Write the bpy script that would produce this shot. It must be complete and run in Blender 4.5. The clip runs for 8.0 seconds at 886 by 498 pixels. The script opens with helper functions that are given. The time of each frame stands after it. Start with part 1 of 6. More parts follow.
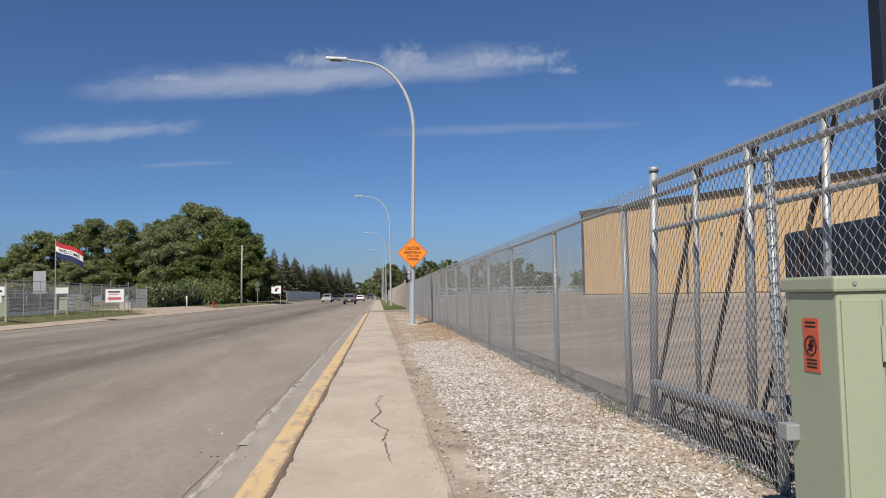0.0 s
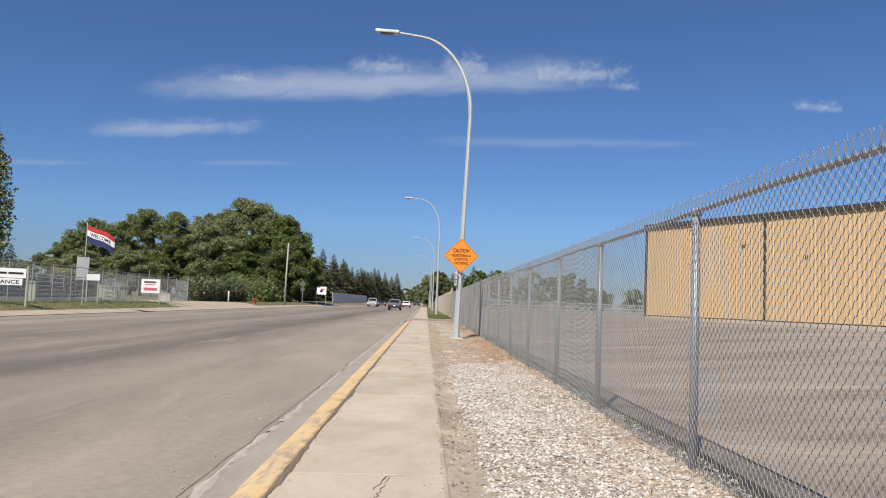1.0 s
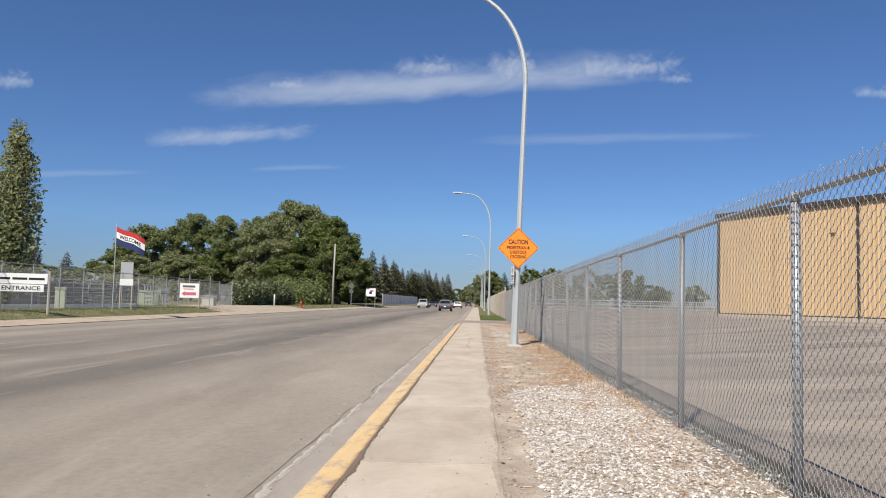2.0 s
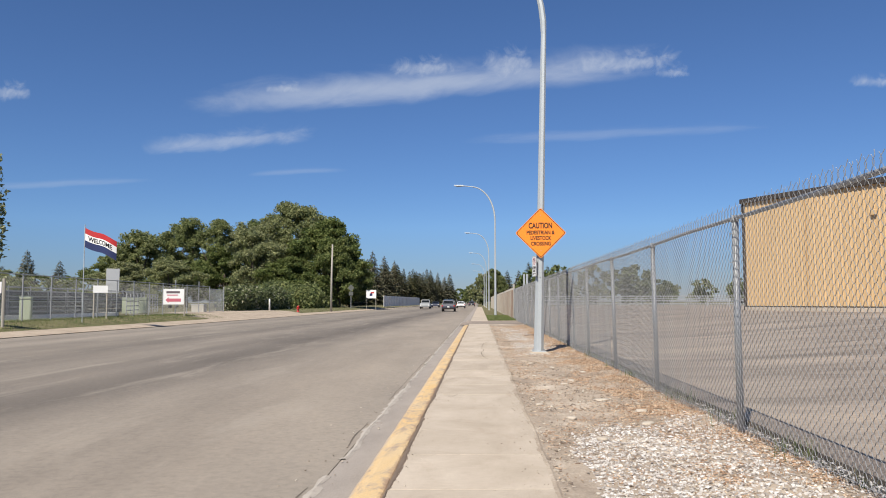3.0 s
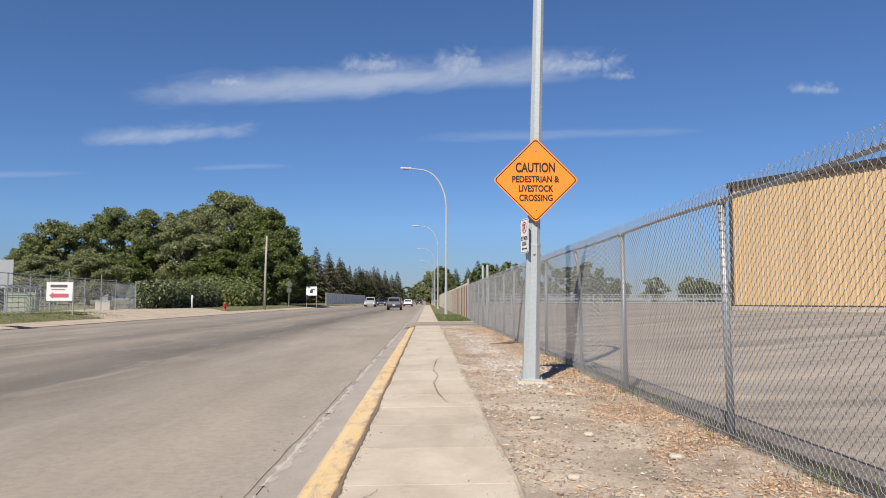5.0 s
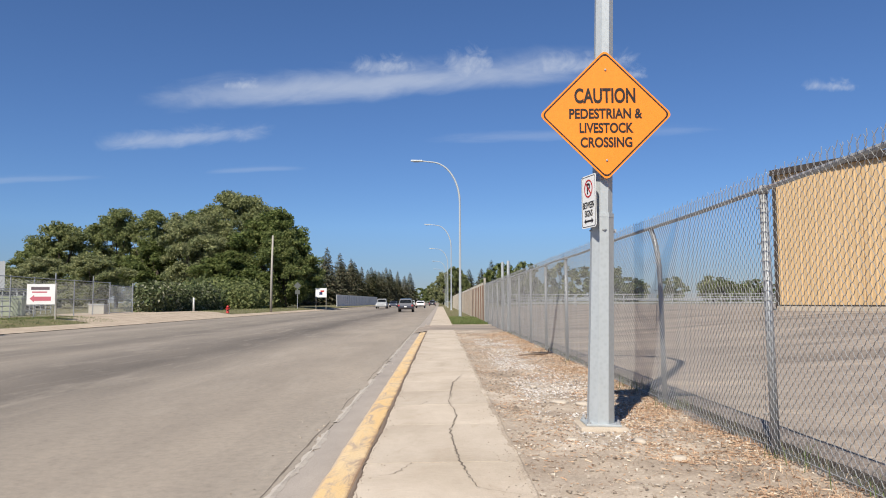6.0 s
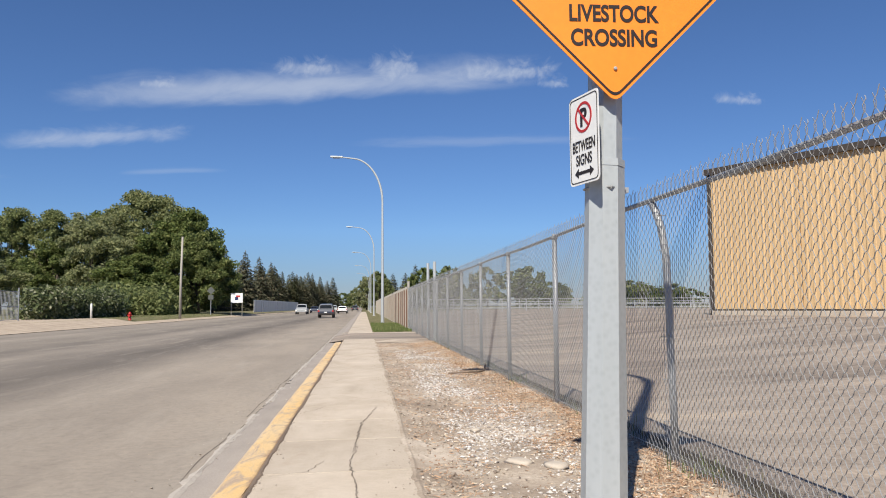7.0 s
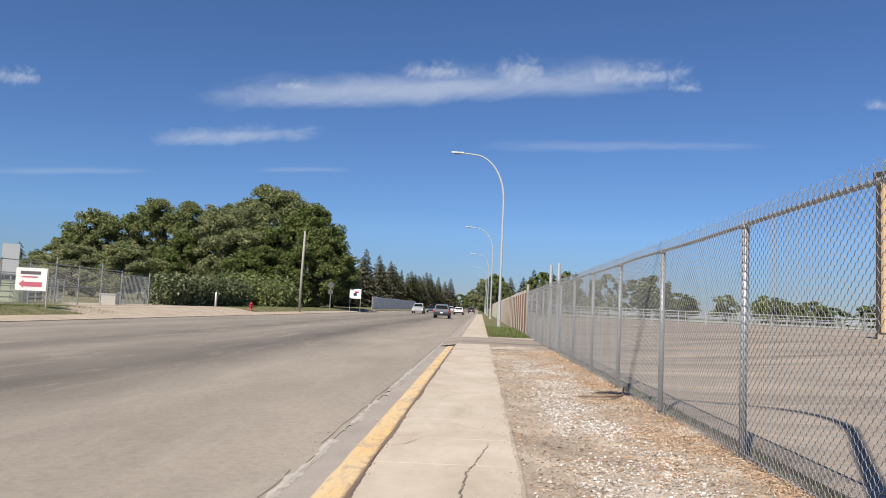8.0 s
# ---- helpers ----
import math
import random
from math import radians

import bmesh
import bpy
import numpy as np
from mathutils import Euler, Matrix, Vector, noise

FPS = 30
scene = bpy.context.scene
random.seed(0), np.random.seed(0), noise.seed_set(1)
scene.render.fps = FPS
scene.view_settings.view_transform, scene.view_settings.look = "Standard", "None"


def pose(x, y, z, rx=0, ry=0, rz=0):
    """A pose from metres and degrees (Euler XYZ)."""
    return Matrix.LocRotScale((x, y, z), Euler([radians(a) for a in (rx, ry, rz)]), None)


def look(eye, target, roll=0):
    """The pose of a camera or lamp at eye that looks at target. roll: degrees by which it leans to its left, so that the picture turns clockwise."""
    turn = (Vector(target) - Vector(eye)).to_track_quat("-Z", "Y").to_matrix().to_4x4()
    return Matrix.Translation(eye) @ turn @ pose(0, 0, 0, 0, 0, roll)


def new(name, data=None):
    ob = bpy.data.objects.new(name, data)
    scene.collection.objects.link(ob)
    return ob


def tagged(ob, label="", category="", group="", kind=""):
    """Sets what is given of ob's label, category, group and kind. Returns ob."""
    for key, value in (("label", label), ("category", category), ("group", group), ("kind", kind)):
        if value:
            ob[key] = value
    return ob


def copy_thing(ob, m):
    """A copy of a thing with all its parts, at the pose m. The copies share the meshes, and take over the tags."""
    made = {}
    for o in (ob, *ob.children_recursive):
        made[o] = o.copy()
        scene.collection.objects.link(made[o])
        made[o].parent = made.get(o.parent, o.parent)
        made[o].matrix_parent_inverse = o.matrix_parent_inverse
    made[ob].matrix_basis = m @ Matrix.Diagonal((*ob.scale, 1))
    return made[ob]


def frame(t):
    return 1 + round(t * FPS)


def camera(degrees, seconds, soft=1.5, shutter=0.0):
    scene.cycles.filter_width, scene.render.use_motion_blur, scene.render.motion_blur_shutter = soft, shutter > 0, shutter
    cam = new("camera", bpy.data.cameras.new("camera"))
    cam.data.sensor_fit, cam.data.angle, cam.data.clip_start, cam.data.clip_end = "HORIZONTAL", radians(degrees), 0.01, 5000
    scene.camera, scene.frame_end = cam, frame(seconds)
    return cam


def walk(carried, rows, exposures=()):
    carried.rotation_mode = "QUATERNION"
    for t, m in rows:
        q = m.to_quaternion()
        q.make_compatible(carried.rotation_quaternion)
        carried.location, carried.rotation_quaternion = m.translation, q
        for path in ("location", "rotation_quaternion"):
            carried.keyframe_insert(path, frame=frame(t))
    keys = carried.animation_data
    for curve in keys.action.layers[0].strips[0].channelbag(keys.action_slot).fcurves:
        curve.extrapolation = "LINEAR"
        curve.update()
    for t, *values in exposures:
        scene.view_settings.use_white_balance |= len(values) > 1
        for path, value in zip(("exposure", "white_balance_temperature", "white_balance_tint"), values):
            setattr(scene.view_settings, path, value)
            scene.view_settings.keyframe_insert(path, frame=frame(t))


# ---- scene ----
cam = camera(61.5, 8.0, soft=1.0)
PATH = [
    (0, (-0.437, -6.042, 1.241), (-0.262, -4.053, 1.361), -1.2),
    (0.5, (-0.243, -4.08, 1.244), (-0.105, -2.088, 1.362), 1.5),
    (1, (-0.198, -2.038, 1.231), (-0.158, -0.044, 1.376), 2.3),
    (1.5, (-0.135, -0.049, 1.263), (-0.108, 1.945, 1.409), 2.2),
    (1.7, (-0.152, 0.768, 1.275), (-0.202, 2.762, 1.416), 2.7),
    (2.8, (-0.439, 5.372, 1.246), (-0.568, 7.363, 1.389), -0.1),
    (3, (-0.519, 6.17, 1.244), (-0.617, 8.162, 1.386), -0.1),
    (3.5, (-0.625, 8.069, 1.246), (-0.732, 10.062, 1.382), -0.4),
    (4, (-0.661, 10.03, 1.214), (-0.691, 12.025, 1.348), -1.1),
    (4.2, (-0.675, 10.80, 1.212), (-0.674, 12.796, 1.348), -1.0),
    (5.3, (-0.57, 15.09, 1.17), (-0.526, 17.085, 1.309), 0.2),
    (5.5, (-0.57, 15.883, 1.178), (-0.573, 17.878, 1.323), 0.6),
    (6, (-0.582, 17.793, 1.177), (-0.575, 19.788, 1.318), -0.2),
    (6.5, (-0.501, 19.454, 1.186), (-0.344, 21.443, 1.32), -1.2),
    (7, (-0.382, 20.881, 1.199), (-0.172, 22.864, 1.352), -0.4),
    (7.5, (-0.324, 22.128, 1.209), (-0.244, 24.12, 1.369), 1.4),
    (8, (-0.353, 23.191, 1.2), (-0.461, 25.182, 1.356), 2.6),
]
walk(cam, [(t, look(eye, target, roll)) for t, eye, target, roll in PATH],
     exposures=[(0, 0.12), (0.5, 0.12), (1.0, 0.34), (1.5, 0.38), (4.0, 0.38), (5.5, 0.42), (8.0, 0.44)])

# world, sun
SUN_TO = Vector((0.35, 0.88, -1.0)).normalized()
elev = math.asin(-SUN_TO.z)
world = bpy.data.worlds.new("sky")
scene.world = world
world.use_nodes = True
wn = world.node_tree
sky = wn.nodes.new("ShaderNodeTexSky")
sky.sky_type = "NISHITA"
sky.sun_disc = False
sky.sun_elevation = elev
sky.sun_rotation = math.atan2(-SUN_TO.x, -SUN_TO.y)
sky.altitude = 600
sky.air_density, sky.dust_density, sky.ozone_density = 1.0, 0.0, 5.5
bg = wn.nodes["Background"]
bg.inputs["Strength"].default_value = 0.0645
tint = wn.nodes.new("ShaderNodeMix")
tint.data_type, tint.blend_type = "RGBA", "MULTIPLY"
tint.inputs[0].default_value = 1.0
tint.inputs[7].default_value = (0.84, 0.975, 1.165, 1)
wn.links.new(sky.outputs[0], tint.inputs[6])
haze = wn.nodes.new("ShaderNodeMix")
haze.data_type, haze.blend_type = "RGBA", "MULTIPLY"
haze.inputs[0].default_value = 1.0
sky_dir = wn.nodes.new("ShaderNodeTexCoord")
sky_axis = wn.nodes.new("ShaderNodeSeparateXYZ")
wn.links.new(sky_dir.outputs["Generated"], sky_axis.inputs[0])
sky_ramp = wn.nodes.new("ShaderNodeValToRGB")
for e, (p, c) in zip([sky_ramp.color_ramp.elements[0], sky_ramp.color_ramp.elements[1], sky_ramp.color_ramp.elements.new(0.12)],
                     [(0.0, (0.56, 0.53, 0.60, 1)), (0.28, (1.24, 1.36, 1.35, 1)), (0.1, (0.85, 0.89, 0.95, 1))]):
    e.position, e.color = p, c
wn.links.new(sky_axis.outputs["Z"], sky_ramp.inputs[0])
wn.links.new(tint.outputs[2], haze.inputs[6])
wn.links.new(sky_ramp.outputs[0], haze.inputs[7])
wn.links.new(haze.outputs[2], bg.inputs["Color"])
sun_data = bpy.data.lights.new("sun", "SUN")
sun_data.energy, sun_data.angle, sun_data.color = 5.0, radians(0.55), (1.0, 0.94, 0.825)
sun = new("sun", sun_data)
sun.matrix_world = look((0, 0, 60), Vector((0, 0, 60)) + SUN_TO)


# ---- materials ----
def node_mat(name):
    m = bpy.data.materials.new(name)
    m.use_nodes = True
    nt = m.node_tree
    return m, nt, nt.nodes["Principled BSDF"]


def add(nt, kind, **inputs):
    n = nt.nodes.new(kind)
    for k, v in inputs.items():
        n.inputs[k.replace("_", " ")].default_value = v
    return n


def ramp(nt, src, stops):
    r = nt.nodes.new("ShaderNodeValToRGB")
    el = r.color_ramp.elements
    while len(el) < len(stops):
        el.new(0.5)
    for e, (p, c) in zip(el, stops):
        e.position, e.color = p, (*c, 1)
    nt.links.new(src, r.inputs[0])
    return r.outputs[0]


def mixc(nt, fac, a, b, blend="MIX"):
    n = nt.nodes.new("ShaderNodeMix")
    n.data_type, n.blend_type = "RGBA", blend
    for sock, v in ((n.inputs[0], fac), (n.inputs[6], a), (n.inputs[7], b)):
        if isinstance(v, (int, float)):
            sock.default_value = v
        elif isinstance(v, tuple):
            sock.default_value = (*v, 1)
        else:
            nt.links.new(v, sock)
    return n.outputs[2]


def coords(nt, scale=(1, 1, 1), kind="Object"):
    tc = nt.nodes.new("ShaderNodeTexCoord")
    mp = nt.nodes.new("ShaderNodeMapping")
    mp.inputs["Scale"].default_value = scale
    nt.links.new(tc.outputs[kind], mp.inputs[0])
    return mp.outputs[0]


def noise_tex(nt, vec, scale, detail=6, rough=0.6, dist=0.0):
    n = add(nt, "ShaderNodeTexNoise", Scale=scale, Detail=detail, Roughness=rough, Distortion=dist)
    nt.links.new(vec, n.inputs["Vector"])
    return n.outputs["Fac"]


def bump(nt, bsdf, height, strength, dist=0.01):
    b = add(nt, "ShaderNodeBump", Strength=strength, Distance=dist)
    nt.links.new(height, b.inputs["Height"])
    nt.links.new(b.outputs[0], bsdf.inputs["Normal"])


def grained(name, dark, light, fine=60.0, coarse=1.2, rough=0.85, metal=0.0, relief=0.3, dist=0.004, spread=0.25,
            stretch=(1, 1, 1), object_shift=0.0, spec=0.3):
    """Two scales of variation between two colours, with a fine relief."""
    m, nt, b = node_mat(name)
    v = coords(nt, stretch)
    c = noise_tex(nt, v, coarse, 5, 0.6)
    f = noise_tex(nt, v, fine, 3, 0.6)
    s = nt.nodes.new("ShaderNodeMath")
    s.operation = "MULTIPLY_ADD"
    nt.links.new(f, s.inputs[0])
    s.inputs[1].default_value = 0.45
    s2 = nt.nodes.new("ShaderNodeMath")
    s2.operation = "MULTIPLY"
    nt.links.new(c, s2.inputs[0])
    s2.inputs[1].default_value = 0.55
    nt.links.new(s2.outputs[0], s.inputs[2])
    col = ramp(nt, s.outputs[0], [(0.5 - spread, dark), (0.5 + spread, light)])
    if object_shift:
        oi = nt.nodes.new("ShaderNodeObjectInfo")
        hsv = nt.nodes.new("ShaderNodeHueSaturation")
        mr = add(nt, "ShaderNodeMapRange", To_Min=1 - object_shift, To_Max=1 + object_shift)
        nt.links.new(oi.outputs["Random"], mr.inputs[0])
        nt.links.new(mr.outputs[0], hsv.inputs["Value"])
        nt.links.new(col, hsv.inputs["Color"])
        col = hsv.outputs[0]
    nt.links.new(col, b.inputs["Base Color"])
    b.inputs["Roughness"].default_value, b.inputs["Metallic"].default_value = rough, metal
    b.inputs["Specular IOR Level"].default_value = spec
    bump(nt, b, f, relief, dist)
    return m


def island_mat(name, stops, rough=0.9, fine=80.0, spec=0.2):
    """Each loose piece takes its own shade."""
    m, nt, b = node_mat(name)
    g = nt.nodes.new("ShaderNodeNewGeometry")
    col = ramp(nt, g.outputs["Random Per Island"], stops)
    f = noise_tex(nt, coords(nt), fine, 2)
    col = mixc(nt, 0.35, col, ramp(nt, f, [(0.3, (0.45, 0.45, 0.45)), (0.7, (1, 1, 1))]), "MULTIPLY")
    nt.links.new(col, b.inputs["Base Color"])
    b.inputs["Roughness"].default_value = rough
    b.inputs["Specular IOR Level"].default_value = spec
    return m


def asphalt_mat():
    m, nt, b = node_mat("worn_asphalt")
    v = coords(nt)
    tracks = coords(nt, (0.42, 0.012, 1))
    band = noise_tex(nt, tracks, 1.0, 3, 0.5)
    sep = nt.nodes.new("ShaderNodeSeparateXYZ")
    nt.links.new(v, sep.inputs[0])
    wob = nt.nodes.new("ShaderNodeMath")
    wob.operation = "MULTIPLY_ADD"
    nt.links.new(noise_tex(nt, coords(nt, (0.3, 0.05, 1)), 1.0, 5, 0.6), wob.inputs[0])
    wob.inputs[1].default_value = 2.4
    nt.links.new(sep.outputs["X"], wob.inputs[2])
    across = add(nt, "ShaderNodeMapRange", From_Min=-15.0, From_Max=0.0)
    nt.links.new(wob.outputs[0], across.inputs[0])
    lanes = ramp(nt, across.outputs[0], [(0.0, (0.95, 0.95, 0.95)), (0.26, (0.8, 0.8, 0.8)), (0.36, (0.62, 0.62, 0.63)), (0.47, (0.9, 0.9, 0.9)), (0.54, (0.76, 0.76, 0.77)), (0.66, (0.55, 0.55, 0.56)), (0.78, (0.98, 0.97, 0.96)), (0.9, (1.06, 1.04, 1.02)), (1.0, (1.0, 1.0, 1.0))])
    blotch = noise_tex(nt, coords(nt, (0.5, 0.16, 1)), 1.1, 6, 0.65)
    fine = noise_tex(nt, v, 140, 2, 0.7)
    agg = add(nt, "ShaderNodeTexVoronoi", Scale=210.0)
    nt.links.new(v, agg.inputs["Vector"])
    base = ramp(nt, band, [(0.32, (0.25, 0.217, 0.182)), (0.48, (0.307, 0.266, 0.222)), (0.66, (0.345, 0.30, 0.25))])
    base = mixc(nt, 1.0, base, lanes, "MULTIPLY")
    base = mixc(nt, 0.55, base, ramp(nt, blotch, [(0.3, (0.62, 0.62, 0.63)), (0.55, (0.95, 0.95, 0.95)), (0.72, (1.12, 1.1, 1.07))]), "MULTIPLY")
    mid = noise_tex(nt, v, 14, 6, 0.72)
    base = mixc(nt, 0.6, base, ramp(nt, mid, [(0.3, (0.72, 0.72, 0.72)), (0.5, (1.0, 1.0, 1.0)), (0.72, (1.2, 1.18, 1.15))]), "MULTIPLY")
    dust = noise_tex(nt, coords(nt, (1.1, 0.17, 1)), 1.3, 8, 0.7, 0.6)
    base = mixc(nt, ramp(nt, dust, [(0.53, (0, 0, 0)), (0.7, (0.5, 0.5, 0.5))]), base, (0.40, 0.35, 0.292))
    pits = add(nt, "ShaderNodeTexVoronoi", Scale=9.0)
    nt.links.new(v, pits.inputs["Vector"])
    base = mixc(nt, ramp(nt, pits.outputs["Distance"], [(0.0, (0.5, 0.5, 0.5)), (0.07, (0, 0, 0))]), base, (0.12, 0.105, 0.09))
    base = mixc(nt, 0.4, base, ramp(nt, fine, [(0.25, (0.55, 0.55, 0.55)), (0.75, (1.25, 1.25, 1.25))]), "MULTIPLY")
    base = mixc(nt, 0.25, base, ramp(nt, agg.outputs["Distance"], [(0.0, (1.25, 1.22, 1.18)), (0.6, (0.7, 0.7, 0.7))]), "MULTIPLY")
    nt.links.new(base, b.inputs["Base Color"])
    b.inputs["Roughness"].default_value = 0.9
    b.inputs["Specular IOR Level"].default_value = 0.25
    bump(nt, b, fine, 0.35, 0.004)
    return m


def soil_mat(name, stops, fine=35.0, streak=(1, 1, 1)):
    m, nt, b = node_mat(name)
    v = coords(nt)
    c = noise_tex(nt, coords(nt, streak), 0.9, 8, 0.7, 0.3)
    f = noise_tex(nt, v, fine, 5, 0.75)
    vo = add(nt, "ShaderNodeTexVoronoi", Scale=38.0)
    nt.links.new(v, vo.inputs["Vector"])
    col = ramp(nt, c, stops)
    col = mixc(nt, 0.6, col, ramp(nt, f, [(0.3, (0.5, 0.48, 0.46)), (0.6, (1.0, 1.0, 1.0)), (0.75, (1.3, 1.28, 1.22))]), "MULTIPLY")
    peb = ramp(nt, vo.outputs["Distance"], [(0.0, (1, 1, 1)), (0.22, (0, 0, 0))])
    col = mixc(nt, peb, col, mixc(nt, 0.5, (0.46, 0.42, 0.37), ramp(nt, f, [(0.3, (0.5, 0.5, 0.5)), (0.7, (1.2, 1.2, 1.2))]), "MULTIPLY"))
    nt.links.new(col, b.inputs["Base Color"])
    b.inputs["Roughness"].default_value = 0.95
    b.inputs["Specular IOR Level"].default_value = 0.15
    bump(nt, b, f, 0.6, 0.02)
    return m


def concrete_mat():
    """Old broom-finished concrete: grain, brushed streaks, pale patches, brown stains and dark specks."""
    m, nt, b = node_mat("sidewalk_concrete")
    v = coords(nt)
    grain = noise_tex(nt, v, 150, 3, 0.7)
    brushed = noise_tex(nt, coords(nt, (1.2, 14, 1)), 6.0, 4, 0.6)
    patch = noise_tex(nt, coords(nt, (1, 0.6, 1)), 1.4, 7, 0.66, 0.4)
    stain = noise_tex(nt, coords(nt, (1, 0.45, 1)), 3.1, 8, 0.72, 0.9)
    col = ramp(nt, patch, [(0.3, (0.40, 0.335, 0.262)), (0.48, (0.462, 0.39, 0.313)), (0.66, (0.525, 0.45, 0.367))])
    col = mixc(nt, ramp(nt, stain, [(0.56, (0, 0, 0)), (0.74, (0.4, 0.4, 0.4))]), col, (0.35, 0.262, 0.185))
    col = mixc(nt, 0.35, col, ramp(nt, brushed, [(0.3, (0.78, 0.78, 0.78)), (0.7, (1.14, 1.14, 1.14))]), "MULTIPLY")
    col = mixc(nt, 0.55, col, ramp(nt, grain, [(0.3, (0.66, 0.64, 0.62)), (0.5, (1, 1, 1)), (0.7, (1.22, 1.22, 1.2))]), "MULTIPLY")
    speck = add(nt, "ShaderNodeTexVoronoi", Scale=22.0)
    nt.links.new(v, speck.inputs["Vector"])
    col = mixc(nt, ramp(nt, speck.outputs["Distance"], [(0.0, (0.6, 0.6, 0.6)), (0.1, (0, 0, 0))]), col, (0.19, 0.15, 0.115))
    oi = nt.nodes.new("ShaderNodeObjectInfo")
    hsv = nt.nodes.new("ShaderNodeHueSaturation")
    mr = add(nt, "ShaderNodeMapRange", To_Min=0.93, To_Max=1.06)
    nt.links.new(oi.outputs["Random"], mr.inputs[0])
    nt.links.new(mr.outputs[0], hsv.inputs["Value"])
    nt.links.new(col, hsv.inputs["Color"])
    nt.links.new(hsv.outputs[0], b.inputs["Base Color"])
    b.inputs["Roughness"].default_value = 0.92
    b.inputs["Specular IOR Level"].default_value = 0.2
    bump(nt, b, grain, 0.4, 0.004)
    return m


def yellow_kerb_mat():
    """Yellow paint worn through in patches, bare tan concrete on the face, brown grime in the back joint."""
    m, nt, b = node_mat("worn_yellow_kerb_paint")
    wear = noise_tex(nt, coords(nt, (1, 0.4, 1)), 5.0, 9, 0.76, 0.9)
    blot = noise_tex(nt, coords(nt, (1, 0.22, 1)), 2.2, 5, 0.6, 0.5)
    fine = noise_tex(nt, coords(nt), 90, 3)
    shade = ramp(nt, fine, [(0.3, (0.66, 0.64, 0.6)), (0.55, (1, 1, 1)), (0.75, (1.14, 1.12, 1.06))])
    paint = mixc(nt, ramp(nt, blot, [(0.35, (0, 0, 0)), (0.65, (1, 1, 1))]), (0.66, 0.44, 0.195), (0.63, 0.475, 0.28))
    bare = mixc(nt, ramp(nt, wear, [(0.4, (0, 0, 0)), (0.7, (1, 1, 1))]), (0.50, 0.395, 0.295), (0.36, 0.265, 0.19))
    sep = nt.nodes.new("ShaderNodeSeparateXYZ")
    nt.links.new(coords(nt), sep.inputs[0])

    def toward(lo, hi, push):
        """0 to 1 across the kerb, its border broken up by the wear."""
        sway = add(nt, "ShaderNodeMapRange", To_Min=-push, To_Max=push)
        nt.links.new(wear, sway.inputs[0])
        total = nt.nodes.new("ShaderNodeMath")
        nt.links.new(sep.outputs["X"], total.inputs[0])
        nt.links.new(sway.outputs[0], total.inputs[1])
        out = add(nt, "ShaderNodeMapRange", From_Min=lo, From_Max=hi)
        nt.links.new(total.outputs[0], out.inputs[0])
        return out.outputs[0]

    col = mixc(nt, ramp(nt, wear, [(0.49, (0, 0, 0)), (0.6, (1, 1, 1))]), paint, bare)
    col = mixc(nt, toward(-1.365, -1.40, 0.12), col, bare)
    col = mixc(nt, toward(-1.20, -1.155, 0.10), col, (0.33, 0.215, 0.135))
    col = mixc(nt, 0.6, col, shade, "MULTIPLY")
    nt.links.new(col, b.inputs["Base Color"])
    b.inputs["Roughness"].default_value = 0.87
    bump(nt, b, wear, 0.6, 0.012)
    return m


def galvanised_mat(name, base=(0.37, 0.38, 0.39), rough=0.5, metal=0.4):
    m, nt, b = node_mat(name)
    v = coords(nt)
    sp = add(nt, "ShaderNodeTexVoronoi", Scale=26.0)
    nt.links.new(v, sp.inputs["Vector"])
    c = noise_tex(nt, coords(nt, (1, 1, 0.25)), 3.0, 5)
    col = mixc(nt, 0.16, base, ramp(nt, sp.outputs["Distance"], [(0.1, (0.6, 0.6, 0.6)), (0.6, (1.15, 1.15, 1.15))]), "MULTIPLY")
    col = mixc(nt, 0.5, col, ramp(nt, c, [(0.3, (0.72, 0.72, 0.72)), (0.7, (1.12, 1.12, 1.12))]), "MULTIPLY")
    nt.links.new(col, b.inputs["Base Color"])
    b.inputs["Metallic"].default_value = metal
    nt.links.new(ramp(nt, c, [(0.3, (rough + 0.15,) * 3), (0.7, (rough - 0.08,) * 3)]), b.inputs["Roughness"])
    return m


def paint_mat(name, colour, rough=0.5, spec=0.4):
    lo = tuple(c * 0.86 for c in colour)
    return grained(name, lo, colour, fine=25, coarse=1.5, rough=rough, relief=0.05, spread=0.2, spec=spec)


